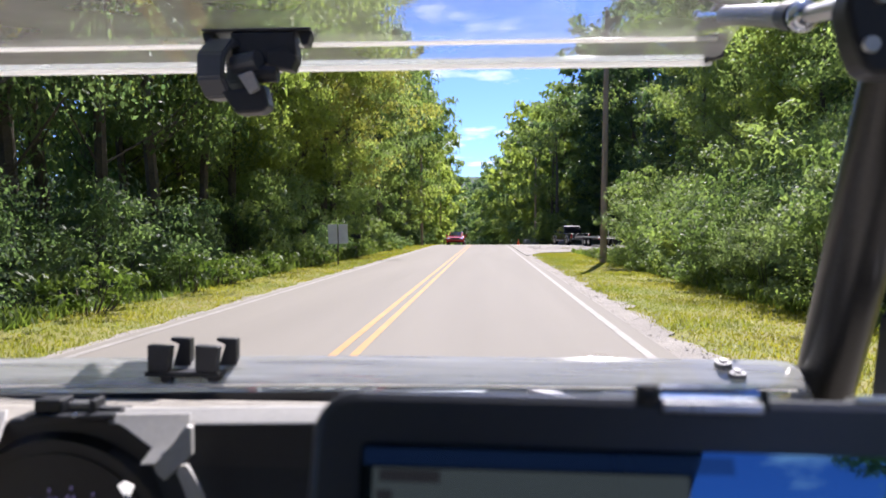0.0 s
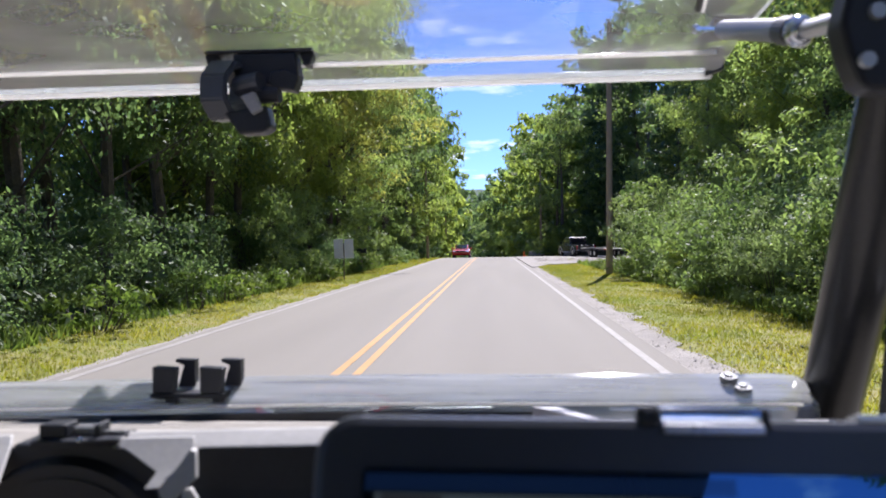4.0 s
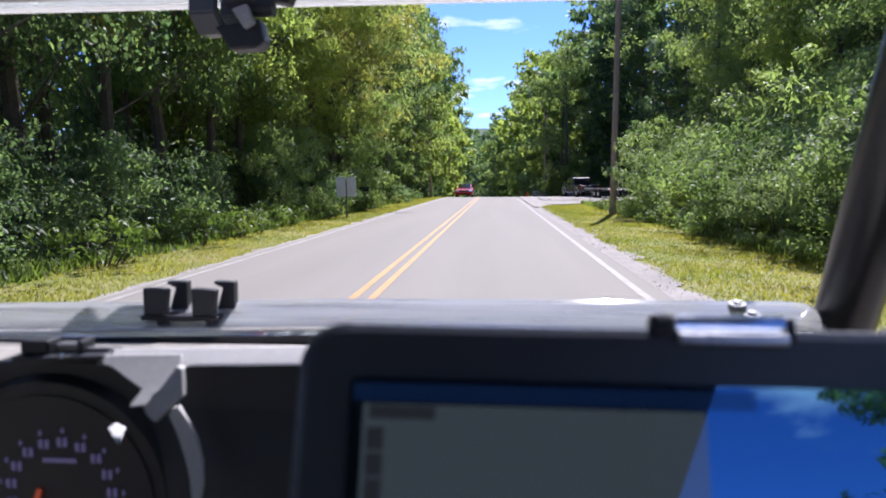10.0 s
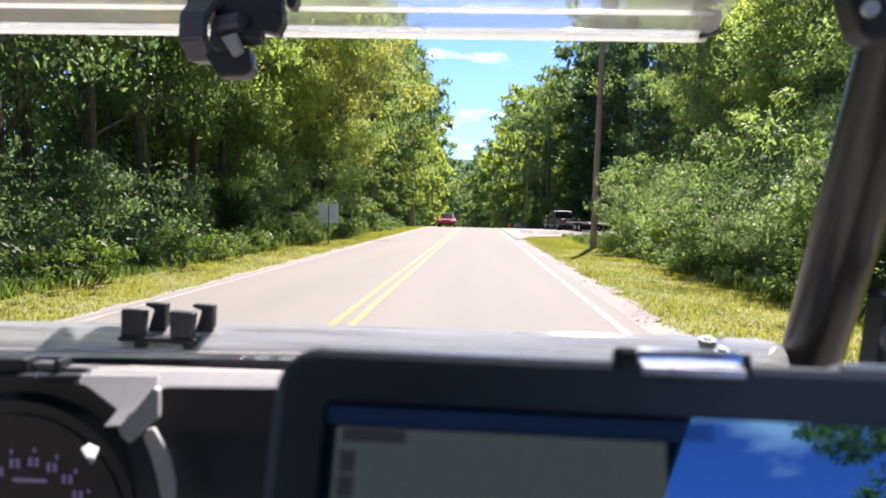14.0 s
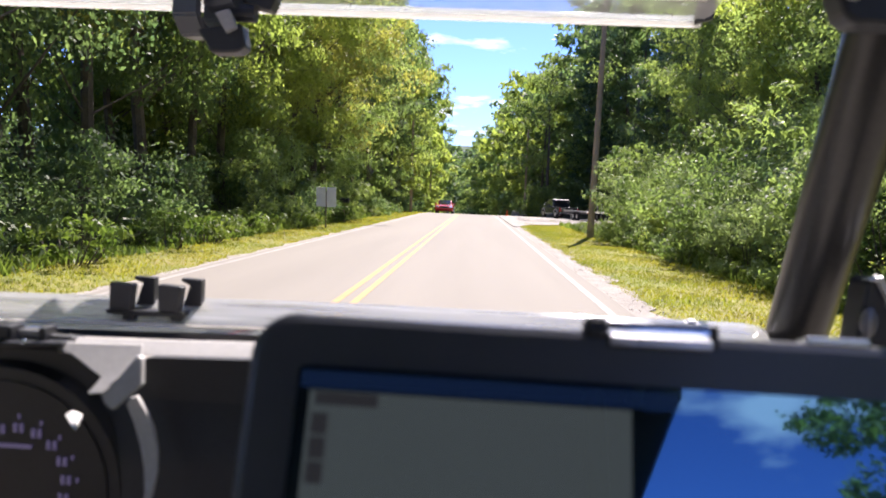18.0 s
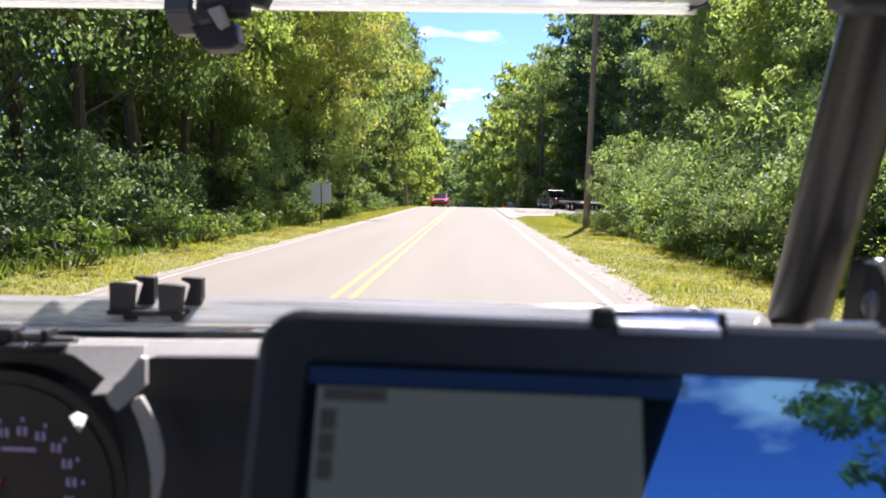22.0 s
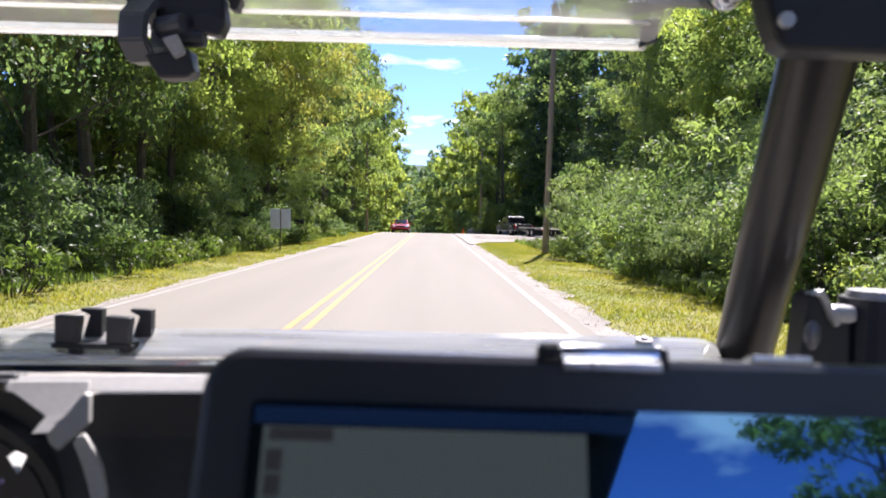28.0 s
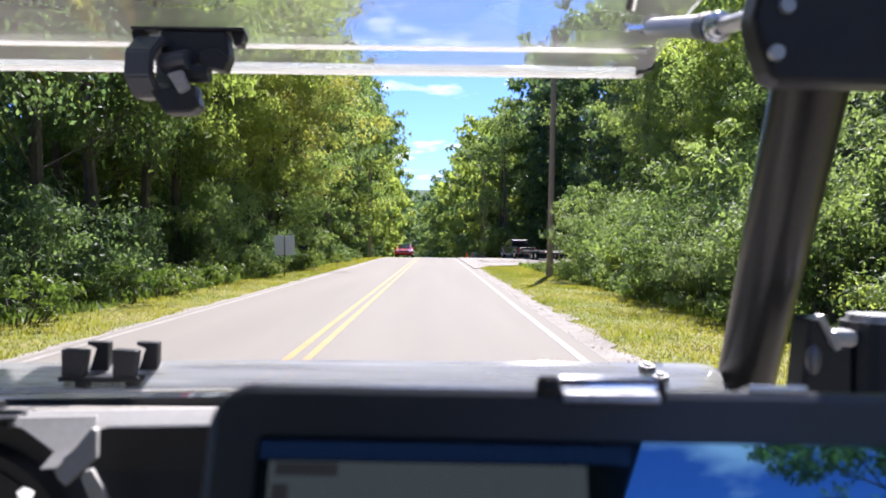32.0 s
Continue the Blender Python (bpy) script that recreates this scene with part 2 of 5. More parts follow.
M_SILVER = mat("silver_trim", (0.36, 0.36, 0.37), (0.5, 0.5, 0.5), 0.35, metal=0.35, scale=10, fine=200)
M_CREAM = mat("pale_dash_top", (0.25, 0.235, 0.21), (0.32, 0.30, 0.27), 0.6, scale=5, fine=80, bump=0.1)
M_CHROME = mat("chrome", (0.5, 0.53, 0.58), (0.6, 0.63, 0.68), 0.1, metal=1.0, scale=20, fine=100)
M_ALU = mat("bright_aluminium", (0.60, 0.62, 0.65), (0.72, 0.74, 0.77), 0.3, metal=0.9, scale=20, fine=100)
M_TUBE = mat("painted_tube", (0.032, 0.032, 0.033), (0.046, 0.045, 0.044), 0.34, metal=0.4, scale=4, fine=150)
M_HOOD = mat("hood_paint", (0.035, 0.035, 0.037), (0.06, 0.06, 0.062), 0.28, scale=3, fine=50, coat=0.4)
M_RED = mat("red_paint", (0.42, 0.012, 0.012), (0.5, 0.02, 0.018), 0.25, scale=2, fine=30, coat=1.0)
M_STRUT = mat("strut_metal", (0.13, 0.133, 0.145), (0.19, 0.193, 0.205), 0.35, metal=0.4, scale=10, fine=200)
M_DECALW = mat("white_decal", (0.6, 0.6, 0.6), (0.72, 0.72, 0.72), 0.4)
M_PALE = mat("pale_grey_trim", (0.27, 0.27, 0.285), (0.35, 0.35, 0.365), 0.45, scale=10, fine=200)
M_TRIM = mat("pale_trim", (0.34, 0.337, 0.335), (0.42, 0.416, 0.41), 0.5, scale=10, fine=200)
M_RUBBER = mat("tyre_rubber", (0.015, 0.015, 0.015), (0.03, 0.03, 0.03), 0.8, scale=8, fine=60, bump=0.3)
M_CARGLASS = mat("dark_car_glass", (0.012, 0.014, 0.016), (0.02, 0.022, 0.024), 0.05, scale=2, fine=10)
M_TRUCK = mat("dark_truck_paint", (0.012, 0.014, 0.02), (0.022, 0.024, 0.03), 0.25, scale=2, fine=30, coat=0.8)
M_STEEL = mat("galvanised_steel", (0.4, 0.41, 0.42), (0.55, 0.56, 0.57), 0.45, metal=0.8, scale=4, fine=40)
M_DECK = mat("trailer_deck_wood", (0.34, 0.31, 0.28), (0.5, 0.47, 0.43), 0.8, scale=2, fine=25, bump=0.3)
M_SIGN = mat("sign_back_metal", (0.5, 0.5, 0.49), (0.62, 0.62, 0.6), 0.5, metal=0.3, scale=4, fine=30)
M_ORANGE = mat("orange_plastic", (0.7, 0.1, 0.02), (0.8, 0.15, 0.03), 0.5)
M_WIRE = mat("wire", (0.02, 0.02, 0.02), rough=0.6)
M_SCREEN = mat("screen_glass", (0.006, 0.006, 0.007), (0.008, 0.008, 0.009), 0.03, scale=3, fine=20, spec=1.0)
M_SCREEN.node_tree.nodes["Principled BSDF"].inputs["IOR"].default_value = 2.4
M_SCREEN.node_tree.nodes["Principled BSDF"].inputs["Specular Tint"].default_value = (0.24, 0.56, 0.88, 1)
# grey glow paints the roof's dull reflection on the screen
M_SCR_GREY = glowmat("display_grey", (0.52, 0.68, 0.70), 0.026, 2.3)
M_SCR_BLUE = glowmat("display_blue", (0.10, 0.27, 0.8), 0.012, 2.3)
M_SCR_DARK = glowmat("display_dark", (0.3, 0.32, 0.35), 0.02, 2.1)
M_DIGIT = glowmat("dial_digit", (0.45, 0.4, 0.8), 0.05)
M_NEEDLE_R = glowmat("dial_needle", (0.9, 0.15, 0.05), 0.1)
M_RAIL = clearmat("clear_rail", (0.85, 0.88, 0.88), 0.34, 0.05, 2.4, (0.86, 0.88, 0.86))
M_PANEL = clearmat("clear_panel", (0.87, 0.94, 0.915), 0.34, 0.02, 1.38, (0.8, 0.785, 0.77))
M_PANEL_B = clearmat("clear_panel_back", (0.96, 0.97, 0.98), 0.03, 0.02, 1.0)
M_RAIL_L = clearmat("clear_rail_foot", (0.72, 0.73, 0.74), 0.3, 0.07, 2.4, (0.8, 0.81, 0.82))
M_RAIL_B = clearmat("clear_rail_back", (0.85, 0.86, 0.86), 0.25, 0.1, 1.0)
M_EDGE = mat("panel_edge", (0.86, 0.85, 0.84), (0.93, 0.92, 0.91), 0.11, scale=8, fine=80, coat=0.6)
_n, _l = M_EDGE.node_tree.nodes, M_EDGE.node_tree.links
_t, _m = _n.new("ShaderNodeBsdfTranslucent"), _n.new("ShaderNodeMixShader")
_t.inputs[0].default_value, _m.inputs[0].default_value = (0.95, 0.94, 0.9, 1), 0.55
_l.new(_n["Principled BSDF"].outputs[0], _m.inputs[1]), _l.new(_t.outputs[0], _m.inputs[2])
_l.new(_m.outputs[0], _n["Material Output"].inputs[0])
M_HILL = mat("far_woods", (0.018, 0.042, 0.024), (0.045, 0.08, 0.04), 0.95, scale=0.03, fine=0.25, bump=1.0, distance=3)


import collections


# ---------- small builders ----------
def mesh_of(name, bm, material, smooth=False):
    me = bpy.data.meshes.new(name)
    bm.normal_update()
    bm.to_mesh(me)
    bm.free()
    me.materials.append(material)
    if smooth:
        for p in me.polygons:
            p.use_smooth = True
        me.set_sharp_from_angle(angle=radians(42))
    return me


def part(name, bm, material, parent, label="", smooth=False):
    ob = new(name, mesh_of(name, bm, material, smooth))
    ob.parent = parent
    if label:
        tagged(ob, label)
    return ob


def thing(name, label, category, group="", at=None, kind=""):
    ob = new(name)
    ob.empty_display_size = 0.2
    if at is not None:
        ob.matrix_world = at
    return tagged(ob, label, category, group, kind)


def box(cx, cy, cz, sx, sy, sz, bevel=0.0, bm=None, m=None, seg=2):
    own = bmesh.new()
    bmesh.ops.create_cube(own, size=1, matrix=Matrix.Diagonal((sx, sy, sz, 1)))
    if bevel:
        bmesh.ops.bevel(own, geom=own.edges[:], offset=bevel, segments=seg, affect="EDGES", profile=0.5)
    own.transform(Matrix.Translation((cx, cy, cz)) @ (m or Matrix()))
    return join(bm, own)


def join(bm, own):
    if bm is None:
        return own
    tmp = bpy.data.meshes.new("tmp")
    own.to_mesh(tmp)
    own.free()
    bm.from_mesh(tmp)
    bpy.data.meshes.remove(tmp)
    return bm


def rod(p, q, r1, r2=None, n=16, bm=None, caps=True):
    p, q = Vector(p), Vector(q)
    own = bmesh.new()
    d = q - p
    bmesh.ops.create_cone(own, cap_ends=caps, segments=n, radius1=r1, radius2=r1 if r2 is None else r2, depth=d.length)
    own.transform(Matrix.Translation((p + q) / 2) @ d.to_track_quat("Z", "Y").to_matrix().to_4x4())
    return join(bm, own)


def ball(c, r, bm=None, n=12):
    own = bmesh.new()
    bmesh.ops.create_uvsphere(own, u_segments=n * 2, v_segments=n, radius=r, matrix=Matrix.Translation(c))
    return join(bm, own)


def prism(points, axis, lo, hi, bevel=0.0, bm=None):
    """A flat outline pushed along an axis from lo to hi."""
    own = bmesh.new()
    put = {"x": lambda u, v, w: (w, u, v), "y": lambda u, v, w: (u, w, v), "z": lambda u, v, w: (u, v, w)}[axis]
    f = own.faces.new([own.verts.new(put(u, v, lo)) for u, v in points])
    ext = bmesh.ops.extrude_face_region(own, geom=[f])
    for v in ext["geom"]:
        if isinstance(v, bmesh.types.BMVert):
            v.co = put(*[(v.co.y, v.co.z), (v.co.x, v.co.z), (v.co.x, v.co.y)]["xyz".index(axis)], hi)
    bmesh.ops.recalc_face_normals(own, faces=own.faces[:])
    if bevel:
        bmesh.ops.bevel(own, geom=own.edges[:], offset=bevel, segments=2, affect="EDGES", profile=0.5)
    return join(bm, own)


def strip(profile, xs, bm=None, close=True):
    """A profile of (y, z) carried along x; xs gives for every station x and a factor of the profile about its first point."""
    own = bmesh.new()
    rows = []
    for x, k in xs:
        y0, z0 = profile[0]
        rows.append([own.verts.new((x, y0 + (y - y0) * k, z0 + (z - z0) * k)) for y, z in profile])
    n = len(profile)
    for a, b in zip(rows, rows[1:]):
        for k in range(n if close else n - 1):
            own.faces.new((a[k], a[(k + 1) % n], b[(k + 1) % n], b[k]))
    if close:
        own.faces.new(rows[0]), own.faces.new(rows[-1])
    bmesh.ops.recalc_face_normals(own, faces=own.faces[:])
    return join(bm, own)


def raw(name, verts, faces, material, parent=None):
    me = bpy.data.meshes.new(name)
    me.from_pydata(verts.tolist() if hasattr(verts, "tolist") else verts, [], faces.tolist() if hasattr(faces, "tolist") else faces)
    me.materials.append(material)
    ob = new(name, me)
    ob.parent = parent
    return ob


# ---------- ground and road ----------
ROAD_L, ROAD_R, MID = -4.75, 1.88, -1.65
BEND_Y, BEND_R = 112.0, 190.0


def bend(x, y):
    """Carries the straight plan into the road's far left bend."""
    if y <= BEND_Y:
        return x, y
    ang = min((y - BEND_Y) / BEND_R, 0.9)
    rest = (y - BEND_Y) - ang * BEND_R
    r = BEND_R + x
    return -BEND_R + r * math.cos(ang) - rest * math.sin(ang), BEND_Y + r * math.sin(ang) + rest * math.cos(ang)


LOT_Y0, LOT_Y1, LOT_X = 42.0, 83.0, 17.0  # the open ground with lot and drive


def dip(y):
    """The road runs level, then falls away over a crest."""
    d = max(0.0, y - 60.0)
    if d < 70:
        return -0.0006 * d * d
    e = min(d - 70, 50.0)
    return -2.94 - 0.084 * e * (1 - e / 100)


def rise(x, y):
    """Height of the land beside the road."""
    z = -0.03 + dip(y)
    if x > 7.5:
        bank = 0.34 * (min(x, 14) - 7.5) + (0.62 * (min(x, 75) - 14) if x > 14 else 0)
        if LOT_Y0 - 6 < y < LOT_Y1 + 4 and x < 24:
            edge = min(1.0, max(0.0, (LOT_Y0 - y) / 6, (y - LOT_Y1) / 4))
            bank *= max(edge, max(0.0, (x - LOT_X) / 7))
        z += bank * max(0.45, min(1.0, 1 - (y - 120) / 120))
    if x < -8:
        z -= 0.10 * (min(-x, 20) - 8)
    if x < -60:
        z += 0.25 * (min(-x, 200) - 60)
    d = max(0, min(1, (abs(x + 1.4) - 4) / 3))
    return z + d * 0.10 * noise.noise((x * 0.25, y * 0.25, 0))


def lay(name, x0, x1, z, y0, y1, material, nx=1, step=3.0, label="", ragged=0.0):
    v, f = [], []
    n = max(1, int((y1 - y0) / step))
    for j in range(n + 1):
        for i in range(nx + 1):
            u, w = x0 + (x1 - x0) * i / nx, y0 + (y1 - y0) * j / n
            if i == nx:
                u += ragged * (noise.noise((w * 0.9, x0, 0)) + 0.7 * noise.noise((w * 3.1, x0, 5)))
            x, y = bend(u, w)
            v.append((x, y, z + dip(y0 + (y1 - y0) * j / n)))
    for j in range(n):
        for i in range(nx):
            k = j * (nx + 1) + i
            f.append((k, k + 1, k + nx + 2, k + nx + 1))
    return tagged(raw(name, v, f, material), label, kind="structure")


xs = [-900, -500, -300, -200, -120, -80, -60, -45, -34, -27, -22, -18, -15, -13, -11.5, -10, -9, -8.2, -7.4, -6.6, -5.9, -5.3, -4, -1.4, 1.5, 2.3, 2.9, 3.6, 4.4, 5.2, 6, 6.8, 7.6, 8.5, 9.5, 11, 13, 15, 18, 21, 25, 30, 36, 44, 55, 75, 120, 200, 400, 900]
ys = [-300, -120, -60, -35, -20, -12, -6, -3] + [k * 1.5 for k in range(0, 54)] + [82 + 3 * k for k in range(30)] + [174 + 6 * k for k in range(20)] + [300, 350, 420, 520, 700, 1000, 1500]
gv = []
for y in ys:
    for x in xs:
        gx, gy = (x, y) if abs(x) > 150 else bend(x, y)
        gv.append((gx, gy, rise(x, y) if abs(x) < 200 else 8 if x > 0 else 20))
gf = []
for j in range(len(ys) - 1):
    for i in range(len(xs) - 1):
        k = j * len(xs) + i
        gf.append((k, k + 1, k + len(xs) + 1, k + len(xs)))
ground = raw("ground", gv, gf, M_GROUND)
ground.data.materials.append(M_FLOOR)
ground.data.materials.append(M_HILL)
for k, p in enumerate(ground.data.polygons):
    p.use_smooth = True
    i = k % (len(xs) - 1)
    x = (xs[i] + xs[i + 1]) / 2
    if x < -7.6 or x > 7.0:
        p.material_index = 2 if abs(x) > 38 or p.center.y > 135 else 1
tagged(ground, "mown roadside grass running into shaded woodland floor", "ground", kind="structure")
lay("road", ROAD_L - 0.15, ROAD_R + 0.24, 0.0, -60, 420, M_ASPHALT, 6, label="pale sun-bleached two-lane asphalt road")
for k, (x0, w, m, lab) in enumerate(((ROAD_L, 0.11, M_WHITE, "worn white edge line"), (ROAD_R - 0.11, 0.11, M_WHITE, "worn white edge line"), (MID - 0.17, 0.10, M_YELLOW, "yellow centre line"), (MID + 0.07, 0.10, M_YELLOW, "yellow centre line"))):
    lay("road_marking", x0, x0 + w, 0.004, -60, 420, m, 1, label=lab)
lay("shoulder", ROAD_R + 0.22, ROAD_R + 0.72, -0.012, -40, 110, M_GRAVEL, 2, 0.3, ragged=0.32, label="narrow strip of loose grey gravel")
lay("shoulder", ROAD_L - 0.13, ROAD_L - 0.34, -0.015, -40, 110, M_GRAVEL, 2, 0.3, ragged=0.2, label="narrow strip of loose grey gravel")
def spread(name, stations, lift, material, label, category):
    """Open ground that follows the land: stations of y with the near and far x."""
    v, f = [], []
    for (ya, a0, a1), (yb, b0, b1) in zip(stations, stations[1:]):
        for j in range(5 if (yb, b0, b1) == stations[-1] else 4):
            t = j / 4
            y, l, r = ya + (yb - ya) * t, a0 + (b0 - a0) * t, a1 + (b1 - a1) * t
            v += [(l + (r - l) * i / 10, y, dip(y) + lift + 0.02 * noise.noise((i * 0.8, y * 0.5, 3))) for i in range(11)]
    for j in range(len(v) // 11 - 1):
        f += [(j * 11 + i, j * 11 + i + 1, j * 11 + i + 12, j * 11 + i + 11) for i in range(10)]
    ob = raw(name, v, f, material)
    sol = ob.modifiers.new("thickness", "SOLIDIFY")
    sol.thickness, sol.offset = 0.12, -1
    return tagged(ob, label, category, kind="structure")


# gravel lot with a drive on the right
spread("gravel_lot", [(40, 2.15, 2.4), (44, 2.15, 3.3), (47, 2.15, 6.0), (51, 2.15, 13.5), (60, 2.15, 17.0), (67, 2.15, 17.0), (72, 2.15, 15.0), (74, 2.15, 5.0)], 0.025, M_GRAVEL, "open grey gravel lot beside the road", "gravel lot")
spread("drive", [(75.5, 2.15, 5.0), (76.3, 2.15, 12.0), (77.5, 2.15, 18.0), (80, 2.15, 20.0), (82, 2.15, 18.0), (83.5, 2.15, 6.0)], 0.03, M_DRIVE, "dark asphalt drive joining the road", "driveway")


# ---------- plants ----------
RNG = np.random.default_rng(7)


def leaves(centres, radii, per, size, flat=0.7, up=0.5, slim=0.5, rng=RNG, simple=False):
    """Many small leaves in rounded sprays round the given centres: vertices and faces, folded diamonds or simple points."""
    c = np.repeat(centres, per, axis=0)
    r = np.repeat(radii, per)[:, None]
    d = rng.normal(size=c.shape)
    d /= np.linalg.norm(d, axis=1)[:, None]
    pos = c + d * r * (rng.random((len(c), 1)) ** 0.4) * np.array([1, 1, flat])
    nrm = d * np.array([0.8, 0.8, 0.9]) + rng.normal(size=c.shape) * 0.42 + np.array([0, 0, up])
    nrm /= np.linalg.norm(nrm, axis=1)[:, None]
    u = np.cross(nrm, rng.normal(size=c.shape))
    u /= np.linalg.norm(u, axis=1)[:, None]
    u[:, 2] -= 0.35
    v = np.cross(nrm, u)
    s = size * (0.6 + 0.8 * rng.random((len(c), 1)))
    v *= slim
    if simple:
        q = np.stack([pos - u * s * 0.5 - v * s * 0.5, pos - u * s * 0.4 + v * s * 0.5, pos + u * s * 0.55 - nrm * s * 0.1], 1)
        return q.reshape(-1, 3), np.arange(len(c) * 3).reshape(-1, 3)
    q = np.stack([pos - u * s * 0.5, pos + v * s * 0.5 - nrm * s * 0.08, pos + u * s * 0.5 - nrm * s * 0.1, pos - v * s * 0.5 - nrm * s * 0.08], 1)
    return q.reshape(-1, 3), np.arange(len(c) * 4).reshape(-1, 4)


def crown_points(n, h0, h1, w, lean, rng, shape="round"):
    """Clump centres filling a lobed crown between two heights."""
    t = (rng.permutation(n) + rng.random(n)) / n
    if shape == "round":
        t = 0.93 * t ** 1.05
    z = h0 + (h1 - h0) * t
    if shape == "cone":
        rad = w * (1 - t) * 0.95 + 0.25
    elif shape == "edge":
        rad = w * (0.72 + 0.38 * np.sin(t * 2.6 + 0.4)) * np.clip((1.06 - t) * 3.2, 0.1, 1)
    else:
        rad = w * np.sqrt(np.clip(1 - (2 * t - 0.9) ** 2 / 1.25, 0.03, 1))
    a = rng.random(n) * math.tau
    lobes = 1 + 0.22 * np.sin(3 * a + z * 0.9) + 0.14 * np.sin(5 * a - z * 1.7)
    if shape == "cone" or n < 60:
        k = (0.35 + 0.65 * rng.random(n) ** 0.5) * rad * lobes
        return np.stack([np.cos(a) * k + lean * t, np.sin(a) * k, z], 1)
    # sprays set out along boughs, with gaps between one bough and the next
    b = rng.integers(0, max(22, n // 6), n)
    a, t, z, rad, lobes = a[b], t[b], z[b], rad[b], lobes[b]
    f = 0.3 + 0.75 * rng.random(n) ** 0.7
    k = f * rad * lobes
    side = rng.normal(size=n) * 0.16 * rad * f
    z = z + 0.25 * k - 0.10 * k * f + rng.normal(size=n) * 0.12 * rad
    return np.stack([np.cos(a) * k - np.sin(a) * side + lean * t, np.sin(a) * k + np.cos(a) * side, np.maximum(z, h0 * 0.6)], 1)


def make_tree(name, label, h, w, h0, clumps, per, size, leaf, shape="round", seed=1, cat="tree", trunk_r=0.16, clump=0.68, simple=True):
    rng = np.random.default_rng(seed)
    t = thing(name, label, cat)
    bm = bmesh.new()
    lean = rng.uniform(-0.6, 0.6)
    prev, steps = Vector((0, 0, -0.5)), 6
    for k in range(1, steps + 1):
        f = k / steps
        nxt = Vector((lean * f + rng.normal() * 0.10, rng.normal() * 0.10, h * 0.88 * f))
        rod(prev, nxt, trunk_r * (1.05 - (k - 1) / steps), trunk_r * (1.05 - f) + 0.01, 7, bm)
        prev = nxt
    pts = crown_points(clumps, h0, h, w, lean, rng, shape)
    for p in pts[:: max(1, clumps // (14 if clumps > 60 else 7))]:
        z = max(h0 * 0.8, p[2] - 0.5 * math.hypot(p[0], p[1]) - 0.5)
        rod((lean * z / h, 0, z), p, trunk_r * 0.17, 0.007, 5, bm)
    part("trunk", bm, M_BARK, t)
    rad = clump * (0.7 + 0.7 * rng.random(clumps)) * w / 3.4
    v, f = leaves(pts, rad, per, size, 0.5 if shape != "cone" else 0.25, 0.55, 0.55 if shape != "cone" else 0.24, rng, simple)
    raw("crown", v, f, leaf, t)
    return t


def make_bush(name, label, h, w, clumps, per, size, leaf, seed, cat="bush", simple=True):
    rng = np.random.default_rng(seed)
    t = thing(name, label, cat)
    pts = crown_points(clumps, 0.15, h, w, 0, rng, "edge")
    pts[:, 2] *= 1 + 0.3 * np.sin(pts[:, 0] * 2.3 + seed) * np.cos(pts[:, 1] * 1.9) + 0.12 * rng.normal(size=clumps)
    bm = bmesh.new()
    for p in pts[:: max(1, clumps // 9)]:
        rod((p[0] * 0.15, p[1] * 0.15, -0.2), p * 0.8, 0.018, 0.005, 5, bm)
    tagged(part("stem", bm, M_BARK, t), "thin tangled brown stems", kind="stuff")
    v, f = leaves(pts, 0.42 * w * (0.3 + 0.85 * rng.random(clumps)) / 1.5, per, size, 0.6, 0.5, 0.46, rng, simple)
    raw("crown", v, f, leaf, t)
    return t


GREEN, YELL, DEEP, SILV = "dense green leafy tree at the wood's edge", "yellow-green leafy tree lit by the sun", "tall deep green forest tree, shade painted into its leaves", "pale silver-green shrub on the verge"
near = [
    make_tree("tree", GREEN, 12.5, 3.6, 0.8, 150, 125, 0.14, M_LEAF, "edge", 11),
    make_tree("tree", YELL, 11.5, 3.8, 1.6, 150, 125, 0.14, M_LEAF_Y, "round", 12),
    make_tree("tree", DEEP, 15, 3.7, 1.2, 165, 125, 0.142, M_LEAF_D, "edge", 13, trunk_r=0.2),
    make_tree("tree", GREEN, 14, 4.0, 2.2, 165, 125, 0.142, M_LEAF, "round", 14, trunk_r=0.2),
]
close = [
    make_tree("tree", GREEN, 13, 4.4, 3.0, 190, 135, 0.094, M_LEAF, "round", 18, trunk_r=0.18, simple=False),
    make_tree("tree", DEEP, 14, 4.4, 2.4, 190, 135, 0.094, M_LEAF_D, "round", 19, trunk_r=0.2, simple=False),
    make_tree("tree", YELL, 12, 3.9, 1.0, 180, 135, 0.094, M_LEAF_Y, "edge", 20, trunk_r=0.16, simple=False),
]
# paler leaves paint sunshine onto the front rows
lit = [
    make_tree("tree", "leafy tree, full sun painted into its light green", 12.5, 4.0, 1.2, 165, 130, 0.12, M_LEAF_L, "edge", 81),
    make_tree("tree", "leafy tree, full sun painted into its light green", 14, 4.2, 1.6, 170, 130, 0.12, M_LEAF_L, "round", 82, trunk_r=0.2),
]
gold = make_tree("tree", "tall tree with golden yellow-green leaves in the sun", 13.5, 4.4, 2.6, 165, 125, 0.14, M_LEAF_G, "round", 83, trunk_r=0.2)
over = [
    make_tree("tree", "tall green tree whose boughs overhang the verge", 14, 4.7, 3.4, 165, 125, 0.14, M_LEAF, "round", 15, trunk_r=0.2),
    make_tree("tree", "tall yellow-green tree whose boughs overhang the verge", 13, 4.6, 3.0, 165, 125, 0.14, M_LEAF_Y, "round", 16, trunk_r=0.2),
    make_tree("tree", "tall dark green tree whose boughs overhang the verge", 15, 4.8, 3.8, 165, 125, 0.142, M_LEAF_D, "round", 17, trunk_r=0.22),
]
